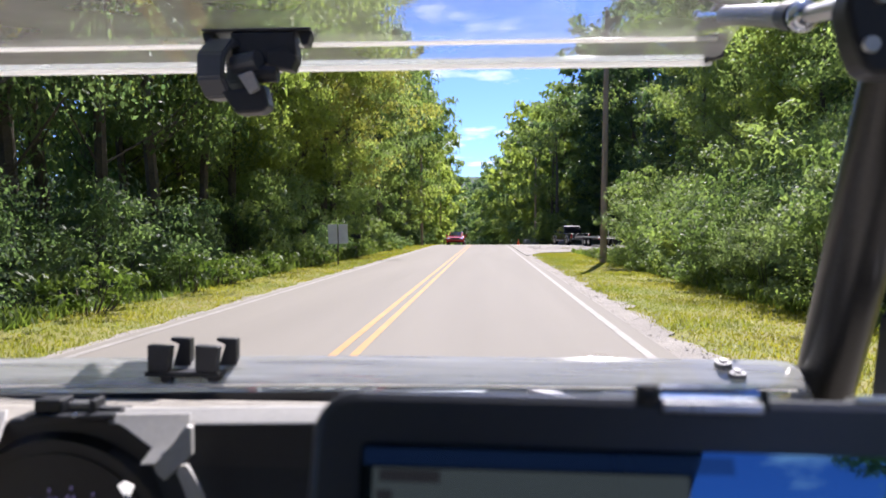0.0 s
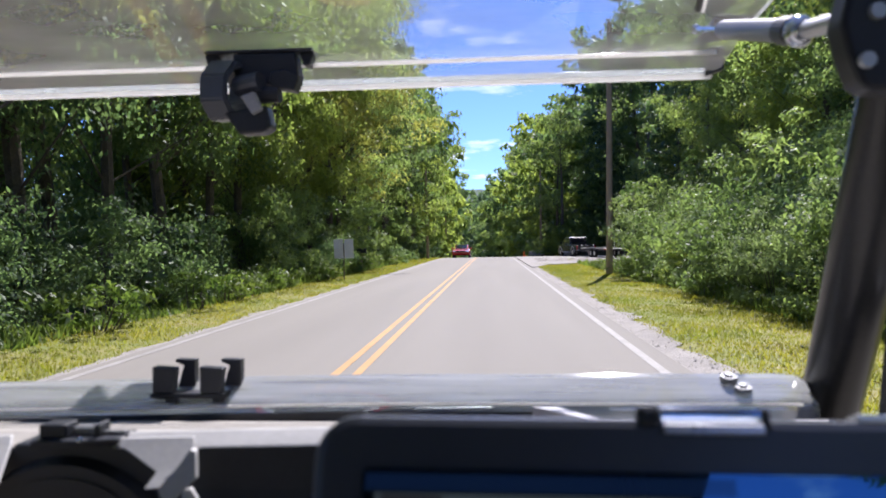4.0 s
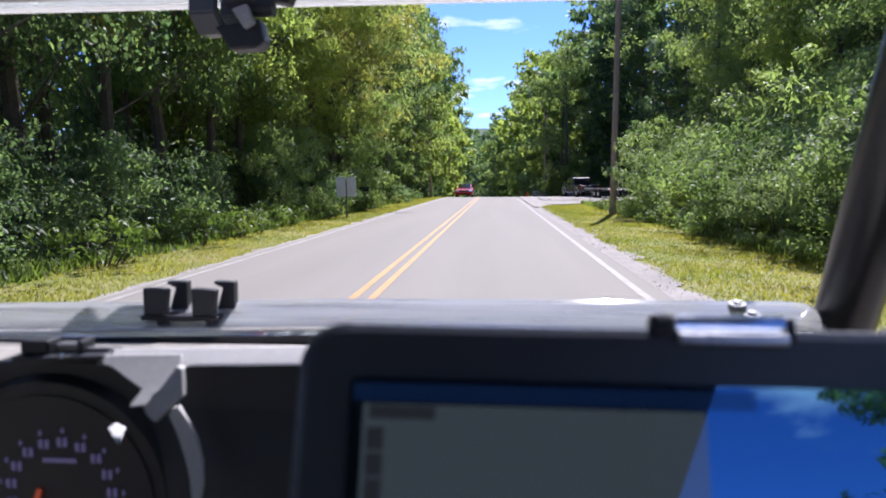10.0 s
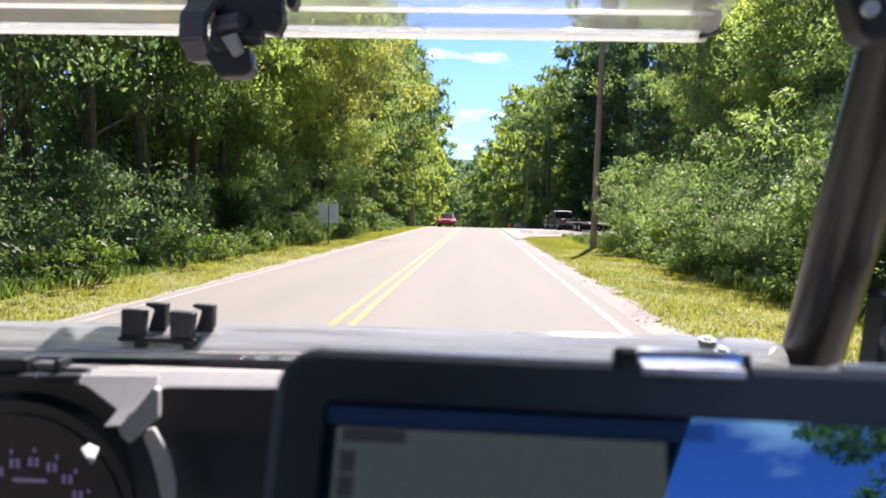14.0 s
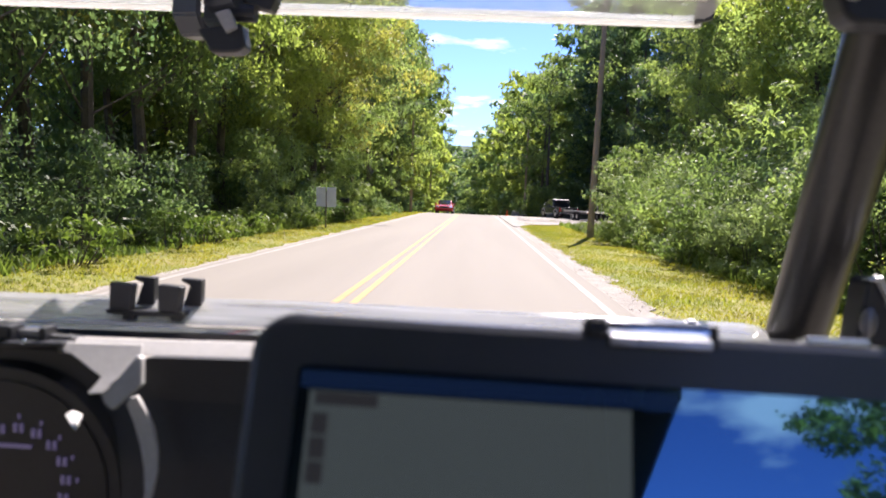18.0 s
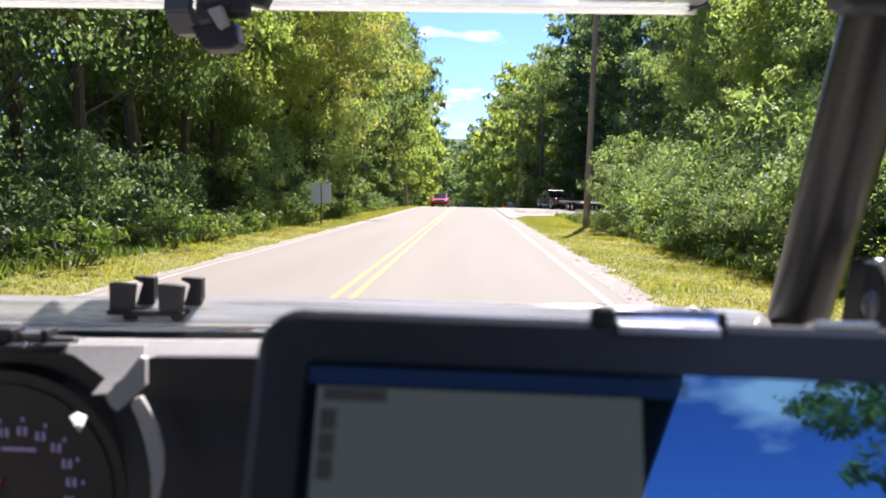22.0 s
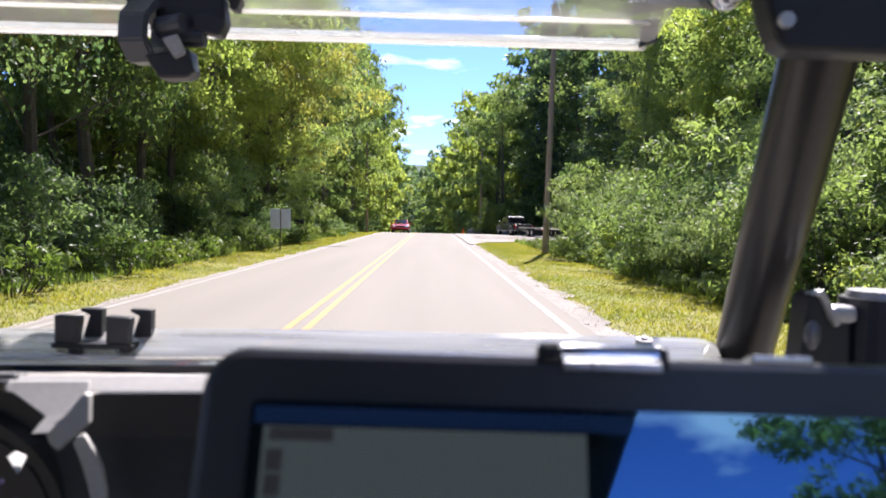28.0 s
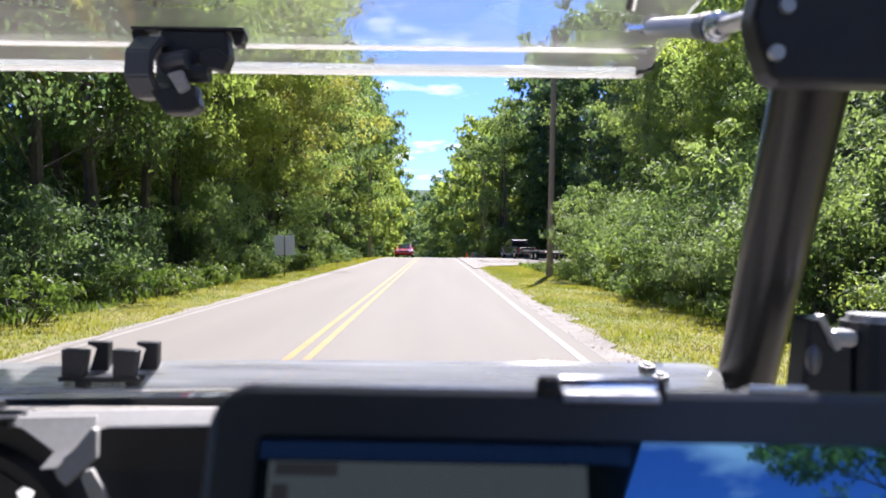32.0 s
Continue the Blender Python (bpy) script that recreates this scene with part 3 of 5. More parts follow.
mid = [
    make_tree("tree", GREEN, 14, 3.8, 0.8, 100, 46, 0.27, M_LEAF, "edge", 21),
    make_tree("tree", YELL, 12.5, 3.8, 1.2, 100, 46, 0.27, M_LEAF_Y, "round", 22),
    make_tree("tree", DEEP, 17, 4.0, 1.0, 105, 46, 0.275, M_LEAF_D, "edge", 23, trunk_r=0.22),
    make_tree("tree", GREEN, 16, 4.2, 1.4, 105, 46, 0.275, M_LEAF, "round", 24, trunk_r=0.22),
    make_tree("tree", "dark drooping pine among broadleaf trees", 17, 3.1, 1.5, 130, 30, 0.44, M_NEEDLE, "cone", 25, trunk_r=0.2),
]
far = [
    make_tree("tree", DEEP, 16, 4.4, 0.5, 80, 30, 0.52, M_LEAF_D, "edge", 31, trunk_r=0.25),
    make_tree("tree", GREEN, 15, 4.4, 0.5, 80, 30, 0.52, M_LEAF, "round", 32, trunk_r=0.25),
    make_tree("tree", "dark pine on the far slope", 17, 3.2, 0.8, 70, 15, 0.78, M_NEEDLE, "cone", 33, trunk_r=0.22),
    make_tree("tree", YELL, 14, 4.2, 0.5, 80, 30, 0.52, M_LEAF_Y, "round", 34, trunk_r=0.25),
]
# in each bush list the fourth has undergrowth shade painted into its leaves
fine = [
    make_bush("bush", "leafy green roadside bush", 2.3, 1.5, 95, 130, 0.052, M_LEAF, 71, simple=False),
    make_bush("bush", SILV, 2.0, 1.4, 95, 130, 0.047, M_LEAF_S, 72, simple=False),
    make_bush("bush", "bright yellow-green roadside bush", 1.8, 1.4, 90, 125, 0.054, M_LEAF_Y, 73, simple=False),
    make_bush("bush", "low undergrowth bush, shade painted into its dark green", 1.3, 1.5, 80, 125, 0.05, M_LEAF_D, 74, simple=False),
]
bushes = [
    make_bush("bush", "leafy green roadside bush", 2.3, 1.5, 95, 90, 0.078, M_LEAF, 41),
    make_bush("bush", SILV, 2.0, 1.4, 95, 90, 0.07, M_LEAF_S, 42),
    make_bush("bush", "bright yellow-green roadside bush", 1.8, 1.4, 90, 85, 0.08, M_LEAF_Y, 43),
    make_bush("bush", "low undergrowth bush, shade painted into its dark green", 1.3, 1.5, 70, 85, 0.078, M_LEAF_D, 44),
]
weed = make_bush("weed_clump", "low bright green weeds at the verge", 0.6, 0.65, 24, 32, 0.08, M_WEED, 61, "weeds")
thin = [
    make_bush("bush", "leafy green roadside bush", 2.3, 1.5, 58, 46, 0.14, M_LEAF, 51),
    make_bush("bush", SILV, 2.0, 1.4, 58, 46, 0.125, M_LEAF_S, 52),
    make_bush("bush", "bright yellow-green roadside bush", 1.8, 1.4, 56, 46, 0.135, M_LEAF_Y, 53),
    make_bush("bush", "low undergrowth bush, shade painted into its dark green", 1.3, 1.5, 48, 46, 0.14, M_LEAF_D, 54),
]
pick = random.Random(5)


far_leaves = collections.defaultdict(list)  # leaf shapes of the far woods, by material


def plant(kind, x, y, s, group, squash=1.0):
    px, py = bend(x, y)
    if kind in bushes and 0 < y < 11 and abs(x) < 9.6:
        kind = fine[bushes.index(kind)]
    elif kind in bushes and (y > 34 or abs(x) > 13.5):
        kind = thin[bushes.index(kind)]
    m = pose(px, py, rise(x, y) - 0.02, pick.uniform(-3, 3), pick.uniform(-3, 3), pick.uniform(0, 360)) @ Matrix.Diagonal((s, s, s * squash, 1))
    if kind in far:
        crown = next(o for o in kind.children if o.name.startswith("crown"))
        co = np.empty(len(crown.data.vertices) * 3)
        crown.data.vertices.foreach_get("co", co)
        far_leaves[crown.data.materials[0].name].append(co.reshape(-1, 3) @ np.array(m.to_3x3()).T + np.array(m.translation))
        return None
    ob = copy_thing(kind, m)
    tagged(ob, group=group)
    return ob


def clear(x, y):
    """True where the lot with its drive stays open."""
    return LOT_Y0 - 3 < y < LOT_Y1 + 1 and 0 < x < LOT_X + 1.5


# left wood: a front row at the verge, more rows behind
y = 3.0
while y < 170:
    bank = [close[0], close[2], close[1], close[1]] if y < 17 else [over[0], over[1], lit[1], over[1]] if y < 46 else mid if y < 95 else far
    x = -9.9 - (1.2 if y < 8 else 0) + 0.9 * min(1.0, max(0.0, (y - 35) / 45))
    plant(pick.choice(bank[:4]), x + pick.uniform(-0.8, 0.7), y, pick.uniform(0.9, 1.15), "trees of the left wood", 1.3)
    y += pick.uniform(3.2, 4.4) if y < 95 else pick.uniform(4.5, 6)
for x, y, size in ((-9.2, 39.5, 1.05), (-9.6, 44.5, 1.1), (-10.4, 13.0, 0.95)):
    plant(gold, x, y, size, "trees of the left wood", 1.2)
for x0, step, top in ((-13.2, 4.2, 0.95), (-17, 4.8, 1.2), (-22, 5.6, 1.4), (-28, 6.0, 1.4)):
    y = 1.0 if x0 > -20 else 34.0 if x0 > -25 else 24.0
    while y < (160 if x0 > -15 else 100 if x0 > -25 else 48):
        bank = [near[0], near[2]] if x0 > -14 and y < 36 else mid if y < 80 else far
        plant(pick.choice(bank[:4]), x0 + pick.uniform(-1.5, 1.5), y, pick.uniform(0.9, 1.12) * top, "trees of the left wood", 1.25)
        y += pick.uniform(step * 0.8, step * 1.2)
# right wood, row over row up the steep bank
for x0, step, top in ((10.0, 4.2, 0.86), (14.0, 4.4, 1.1), (19, 5.0, 1.25), (26, 5.6, 1.3), (34, 6.5, 1.3)):
    y = 3.0 if x0 < 15 else 12.0 if x0 < 22 else 34.0
    while y < (170 if x0 < 15 else 130):
        x = x0 + pick.uniform(-1.1, 1.1) + (0.2 * max(0.0, y - 28) if y < LOT_Y0 and x0 < 15 else 0)
        if not clear(x, y):
            dark = [mid[2], mid[3], mid[2], mid[0], mid[4]] if y < 95 else [far[0], far[2], far[1], far[0]]
            bank = [lit[0], close[2], close[1], close[0]] if y < 19 and x0 < 12 else [near[0], lit[0], near[3], near[1]] if y < 38 and x0 < 12 else [near[0], near[3], lit[1], near[2]] if y < 30 else dark
            if x0 < 12 and y > 48:
                bank = [mid[0], mid[1], mid[3], mid[0]] if y < 95 else [far[1], far[3], far[1], far[0]]
            plant(pick.choice(bank if x0 > 12 else bank[:4]), x - (2.0 if y > LOT_Y1 and x0 < 12 else 0), y, pick.uniform(0.88, 1.12) * top * (1.0 if y < 48 else 1.32 if x0 < 12 else 1.2), "trees of the right wood", 1.12)
        y += pick.uniform(step * 0.8, step * 1.2)
# the far end, where the road bends away
for k in range(50):
    plant(pick.choice(far), pick.uniform(6, 12) + 6 * (k % 3), 168 + k * 2.4, pick.uniform(0.9, 1.2), "far trees round the bend")
    if k % 2:
        plant(pick.choice(far), -11 - pick.uniform(0, 14), 172 + k * 4.0, pick.uniform(0.8, 1.05), "far trees round the bend")
for k in range(110):  # the wooded hillside that the road bends away from
    x = 13 + 62 * pick.random() ** 1.3
    plant(pick.choice((far[0], far[2], far[0], far[1])), x, 128 + pick.uniform(0, 110), pick.uniform(0.85, 1.15), "trees on the far hillside")
# low weeds between wood and mown strip
for k in range(64):
    y = 6 + k * 0.8 + pick.uniform(-0.3, 0.3)
    if pick.random() < 0.62:
        plant(weed, -7.3 + pick.uniform(-0.7, 0.5), y + pick.uniform(-0.6, 0.6), pick.uniform(0.5, 1.7), "low weeds along the verge")
    if not clear(6, y):
        plant(weed, 5.8 + pick.uniform(-0.35, 0.5), y, pick.uniform(0.5, 1.1), "low weeds along the verge")
# bushes along both verges
y = 5.0
while y < 125:
    back = 0.16 * max(0.0, min(y, 45) - 27) if y < 60 else 0.0
    if not clear(6, y):
        plant(pick.choice((bushes[0], bushes[1], bushes[2], bushes[1])), 6.7 + pick.uniform(-0.6, 0.6) + back, y, pick.uniform(0.8, 1.35), "bushes along the right verge")
        if y < 70:
            plant(pick.choice((bushes[0], bushes[1], bushes[3], bushes[0])), 8.1 + pick.uniform(-0.5, 0.6) + back, y + 0.8, pick.uniform(1.1, 1.7), "bushes along the right verge")
    y += pick.uniform(1.6, 2.5)
y = 4.0
while y < 110:
    plant(pick.choice((bushes[0], bushes[3], bushes[3], bushes[3])), -8.5 + pick.uniform(-0.8, 0.5) - (1.0 if 18 < y < 31 else 0), y, pick.uniform(0.6, 1.6), "undergrowth along the left verge")
    y += pick.uniform(1.3, 3.8)
for k in range(9):
    plant(pick.choice((near[1], mid[1], mid[0])), LOT_X + 2.0 + pick.uniform(-0.5, 1.0), LOT_Y0 + k * 3.9, pick.uniform(0.75, 1.0), "sunlit trees behind the lot")
    plant(pick.choice((bushes[2], bushes[0], bushes[1])), LOT_X + 0.6 + pick.uniform(-0.4, 0.5), LOT_Y0 + 1 + k * 3.6, pick.uniform(1.1, 1.8), "bushes behind the lot")
for k in range(7):
    plant(pick.choice((bushes[0], bushes[1], bushes[2])), 6.8 + k * 1.7, LOT_Y1 + 2.2 + pick.uniform(-0.5, 0.8), pick.uniform(1.0, 1.7), "bushes behind the lot")
for x0, y0, y1 in ((-11.6, 4, 60), (11.4, 4, 47), (15.5, 3, 46), (11.6, 86, 120), (20.5, 48, 84)):
    y = y0
    while y < y1:
        plant(bushes[3] if pick.random() < 0.7 else bushes[0], x0 + pick.uniform(-0.9, 0.9), y, pick.uniform(1.2, 1.9), "undergrowth under the trees")
        y += pick.uniform(2.2, 3.2)
# the wood goes on behind
for k in range(9):
    plant(pick.choice((mid[0], mid[3], mid[1])), 10.9 + pick.uniform(-0.2, 1.0) + (2.6 * (k - 5) if k > 5 else 0), -3 - k * 2.9, pick.uniform(0.85, 1.0), "trees of the right wood")
    plant(pick.choice(mid[:4]), -11.5 + pick.uniform(-1.5, 0.5), -3 - k * 4.0, pick.uniform(0.9, 1.1), "trees of the left wood")
for k, o in enumerate(near + close + lit + [gold] + over + mid + far + bushes + fine + thin + [weed]):
    # the first of each kind stands out of sight, deep in the wood behind
    o.matrix_world = pose(-40 - (k % 6) * 7, -45 - (k // 6) * 8, rise(-40, -45))


# the woods beyond the crest, where single trees run together
co = [np.concatenate(v) for v in far_leaves.values()]
n_leaf = [len(v) // 3 for v in co]
co, total = np.concatenate(co), sum(n_leaf)
me = bpy.data.meshes.new("far_woods")
me.vertices.add(total * 3), me.loops.add(total * 3), me.polygons.add(total)
me.vertices.foreach_set("co", co.ravel())
me.loops.foreach_set("vertex_index", np.arange(total * 3, dtype=np.int32))
me.polygons.foreach_set("loop_start", np.arange(0, total * 3, 3, dtype=np.int32))
for name in far_leaves:
    me.materials.append(bpy.data.materials[name])
me.polygons.foreach_set("material_index", np.repeat(np.arange(len(n_leaf), dtype=np.int32), n_leaf))
me.update(calc_edges=True)
tagged(new("far_woods", me), "dense green woods over the crest and on the far hillside", "woods", kind="stuff")


# ---------- grass, weeds, stones ----------
def blades(name, label, areas, height, width, material, seed, bentness=0.4):
    rng = np.random.default_rng(seed)
    vs = []
    for x0, x1, y0, y1, n in areas:
        x = x0 + (x1 - x0) * rng.random(n)
        yy = y0 + (y1 - y0) * rng.random(n) ** 1.6
        z = np.array([rise(a, b) for a, b in zip(x, yy)])
        a = rng.random(n) * math.tau
        patch = 0.5 + 0.5 * np.sin(x * 1.7 + 1.3 * np.sin(yy * 0.9)) * np.cos(yy * 1.1 + x)
        h = height * (0.35 + 0.9 * rng.random(n) * (0.4 + patch) + 0.5 * patch * (rng.random(n) > 0.93))
        w = width * (0.6 + 0.8 * rng.random(n)) * (1 + np.maximum(yy, 0) / 25)
        base = np.stack([x, yy, z - 0.01], 1)
        side = np.stack([np.cos(a), np.sin(a), np.zeros(n)], 1) * w[:, None]
        lean = np.stack([-np.sin(a), np.cos(a), np.zeros(n)], 1) * (h * bentness * rng.normal(size=n))[:, None]
        tip = base + lean + np.stack([np.zeros(n), np.zeros(n), h], 1)
        vs.append(np.stack([base - side, base + side, tip], 1).reshape(-1, 3))
    v = np.concatenate(vs)
    ob = raw(name, v, np.arange(len(v)).reshape(-1, 3), material)
    return tagged(ob, label, "grass", kind="stuff")


blades("grass", "short mown green and straw-yellow verge grass", [(2.5, 6.8, -7, 3, 9000), (-7.9, -5.0, -7, 3, 6000), (2.5, 6.8, 3, 46, 90000), (2.6, 7, 84, 110, 5000), (-7.9, -5.0, 3, 100, 90000)], 0.06, 0.0075, M_GRASS, 3, 0.75)
blades("weeds", "taller weeds at the foot of the bushes", [(5.4, 7.4, 5, 47, 7000), (-8.3, -6.9, 5, 60, 8000)], 0.26, 0.02, M_WEED, 4, 0.7)


def stones(name, label, n, x0, x1, y0, y1, size, z, seed):
    rng = np.random.default_rng(seed)
    oct_v = np.array([(1, 0, 0), (-1, 0, 0), (0, 1, 0), (0, -1, 0), (0, 0, 0.7), (0, 0, -0.7)])
    oct_f = np.array([(0, 2, 4), (2, 1, 4), (1, 3, 4), (3, 0, 4), (2, 0, 5), (1, 2, 5), (3, 1, 5), (0, 3, 5)])
    vs, fs = [], []
    for k in range(n):
        c = np.array([x0 + (x1 - x0) * rng.random(), y0 + (y1 - y0) * rng.random() ** 1.5, z])
        s = size * (0.4 + 1.2 * rng.random() ** 2)
        vs.append(c + oct_v * s * (0.6 + 0.8 * rng.random((6, 3))))
        fs.append(oct_f + 6 * k)
    return tagged(raw(name, np.concatenate(vs), np.concatenate(fs), M_STONE), label, "gravel", kind="stuff")


stones("loose_stones", "loose grey stones on the road shoulder", 1700, ROAD_R + 0.2, ROAD_R + 1.1, 3, 40, 0.014, -0.01, 5)
stones("loose_stones", "loose grey stones on the gravel lot", 1500, 3.2, 16, 51, 60, 0.04, 0.03, 6)


# ---------- roadside things ----------
def utility_pole(x, y, h, lean=0.0):
    t = thing("utility_pole", "weathered brown wooden utility pole in the verge", "utility pole", "poles along the road", pose(x, y, rise(x, y), 0, lean, 0))
    part("pole", rod((0, 0, -0.6), (0, 0, h), 0.15, 0.10, 14), M_POLE, t, smooth=False)
    part("insulator", rod((0, 0, h), (0, 0, h + 0.16), 0.035, 0.05, 10), M_SIGN, t, "grey insulator cap")
    part("bracket", box(0.16, 0, h - 0.7, 0.22, 0.05, 0.08, 0.01), M_STEEL, t)
    return Vector((x, y, rise(x, y) + h + 0.1))


tops = [utility_pole(5.0, 31, 10.8, 0.6), utility_pole(5.9, 87, 10.5), utility_pole(6.2, 128, 10.5)]


def wire(p, q, sag, name="overhead_wire", r=0.012):
    cu = bpy.data.curves.new(name, "CURVE")
    cu.dimensions, cu.bevel_depth, cu.bevel_resolution = "3D", r, 1
    sp = cu.splines.new("POLY")
    sp.points.add(16)
    for k in range(17):
        f = k / 16
        c = p.lerp(q, f)
        sp.points[k].co = (c.x, c.y, c.z - sag * 4 * f * (1 - f), 1)
    cu.materials.append(M_WIRE)
    return tagged(new(name, cu), "thin black overhead wire between poles", "wire")


for p, q in zip(tops, tops[1:]):
    wire(p, q, 0.7, r=0.008)
wire(Vector((5.0, 31, 8.6)), Vector((8.2, 29.6, 0.1)), 0.0, "guy_wire", 0.010)
left_tops = [utility_pole(-6.6, 72, 9.5, -0.6), utility_pole(-6.8, 104, 10.0)]
for p, q in zip(left_tops, left_tops[1:]):
    wire(p, q, 0.5)

# two-panel sign seen from behind
sg = thing("road_sign", "grey metal backs of two signs on one post", "sign", at=pose(-6.15, 29, rise(-6.15, 29), 0, 0, 6))
part("post", box(0, 0, 0.75, 0.06, 0.05, 1.6, 0.008), M_BARK, sg, "dark sign post")
for s in (-1, 1):
    part("panel", box(s * 0.215, -0.04, 1.3, 0.38, 0.012, 0.8, 0.005, m=pose(0, 0, 0, 0, -2, 0)), M_SIGN, sg)
# mailbox
mb = thing("mailbox", "black metal mailbox on a wooden post", "mailbox", at=pose(-6.9, 37, rise(-6.9, 37), 0, 0, 90))
part("post", box(0, 0, 0.45, 0.1, 0.1, 1.1, 0.01), M_POLE, mb)
pr = [(-0.11, 0), (0.11, 0), (0.11, 0.13)] + [(0.11 * math.cos(a), 0.13 + 0.11 * math.sin(a)) for a in [math.pi * k / 8 for k in range(1, 8)]] + [(-0.11, 0.13)]
part("box", prism([(u, v + 1.0) for u, v in pr], "y", -0.26, 0.26, 0.006), M_PLASTIC, mb)
part("flag", box(0.125, 0.1, 1.2, 0.01, 0.03, 0.12), M_RED, mb)
# marker cone
mc = thing("traffic_cone", "small orange marker cone at the drive's corner", "cone", at=pose(3.3, 74.8, dip(74.8) + 0.02))
part("base", box(0, 0, 0.02, 0.34, 0.34, 0.04, 0.01), M_ORANGE, mc)
part("cone", rod((0, 0, 0.04), (0, 0, 0.62), 0.13, 0.03, 16), M_ORANGE, mc)


def boulder(x, y, sx, sy, sz, seed):
    bm = bmesh.new()
    bmesh.ops.create_icosphere(bm, subdivisions=3, radius=1)
    for v in bm.verts:
        d = 1 + 0.35 * noise.noise(v.co * 1.3 + Vector((seed, 0, 0))) + 0.12 * noise.noise(v.co * 3.7 + Vector((0, seed, 0)))
        v.co = Vector((v.co.x * sx, v.co.y * sy, max(-0.5, min(0.62, v.co.z)) * sz)) * d
    ob = new("boulder", mesh_of("boulder", bm, M_STONE))
    ob.matrix_world = pose(x, y, rise(x, y) + 0.35 * sz, 0, 0, seed * 37)
    return tagged(ob, "flat-topped grey boulder at the edge of the lot", "boulder", "boulders by the drive")


boulder(5.2, 84.8, 1.0, 0.8, 0.8, 1), boulder(8.6, 84.9, 1.3, 0.8, 0.7, 2), boulder(15.5, 74.2, 1.4, 1.0, 0.8, 3)


def wheel(parent, x, y, r, w, rim_mat=M_STEEL):
    t = part("wheel", rod((x - w / 2, y, r), (x + w / 2, y, r), r, r, 28), M_RUBBER, parent)
    for s in (-1, 1):
        part("rim", rod((x + s * w * 0.40, y, r), (x + s * w * 0.53, y, r), r * 0.62, r * 0.5, 20), rim_mat, t)
    return t


def pickup(at):
    """Crew-cab pickup; nose towards +y."""
    t = thing("pickup_truck", "dark blue-black crew-cab pickup parked on gravel", "truck", at=at)
    side = [(-2.75, 0.55), (-2.75, 1.05), (-0.75, 1.08), (-0.72, 1.1), (1.35, 1.12), (2.6, 1.02), (2.78, 0.85), (2.78, 0.5), (2.1, 0.45), (-2.2, 0.45)]
    part("body", prism(side, "x", -0.95, 0.95, 0.05), M_TRUCK, t)
    cab = [(-0.72, 1.08), (-0.6, 1.78), (-0.4, 1.84), (0.75, 1.83), (0.95, 1.76), (1.5, 1.12)]
    part("cab", prism(cab, "x", -0.84, 0.84, 0.05), M_TRUCK, t)
    for s in (-1, 1):
        part("side_window", prism([(-0.5, 1.18), (-0.45, 1.68), (0.1, 1.7), (0.1, 1.18)], "x", s * 0.846 - 0.004, s * 0.846 + 0.004), M_CARGLASS, t)
        part("side_window", prism([(0.18, 1.18), (0.18, 1.7), (0.72, 1.7), (1.18, 1.18)], "x", s * 0.846 - 0.004, s * 0.846 + 0.004), M_CARGLASS, t)
        part("mirror", box(s * 1.08, 1.15, 1.25, 0.16, 0.1, 0.2, 0.03), M_TRUCK, t)
        part("tail_light", box(s * 0.86, -2.76, 0.85, 0.14, 0.03, 0.34, 0.01), M_RED, t)
        part("door_handle", box(s * 0.965, 0.3, 1.02, 0.02, 0.14, 0.03, 0.005), M_CHROME, t)
        for yy in (-1.75, 1.8):
            wheel(t, s * 0.84, yy, 0.4, 0.26)
        part("headlight", box(s * 0.74, 2.76, 0.84, 0.34, 0.05, 0.2, 0.02), M_CHROME, t)
        part("step_bar", rod((s * 0.98, -0.9, 0.42), (s * 0.98, 1.1, 0.42), 0.04, 0.04, 10), M_STEEL, t, "silver step bar")
        part("bed_rail", box(s * 0.9, -1.75, 1.09, 0.1, 1.95, 0.05, 0.015), M_PLASTIC, t)
        for yy in (-1.75, 1.8):
            ring = [(yy + r * math.cos(a), 0.42 + r * math.sin(a)) for r, turn in ((0.53, 1), (0.45, -1)) for a in [math.pi * (k if turn > 0 else 10 - k) / 10 for k in range(11)]]
            part("wheel_arch", prism(ring, "x", s * 0.955 - 0.02, s * 0.955 + 0.02), M_SILVER, t, "grey wheel arch flare")
        for yy in (-0.55, 0.14, 1.2):
            part("door_seam", box(s * 0.951, yy, 0.82, 0.004, 0.012, 0.5), M_RUBBER, t)
    part("grille", box(0, 2.785, 0.82, 1.05, 0.05, 0.3, 0.02), M_CHROME, t)
    part("front_bumper", box(0, 2.83, 0.58, 1.8, 0.14, 0.2, 0.04), M_CHROME, t)
    part("plate", box(0, -2.94, 0.62, 0.3, 0.01, 0.15, 0.004), M_DECALW, t)
    part("rear_window", box(0, -0.69, 1.45, 1.3, 0.02, 0.42, 0.005, m=pose(0, 0, 0, 10, 0, 0)), M_CARGLASS, t)
    part("bumper", box(0, -2.86, 0.6, 1.7, 0.14, 0.2, 0.04), M_CHROME, t)
    part("tailgate", box(0, -2.765, 0.88, 1.4, 0.03, 0.42, 0.015), M_TRUCK, t)
    return t


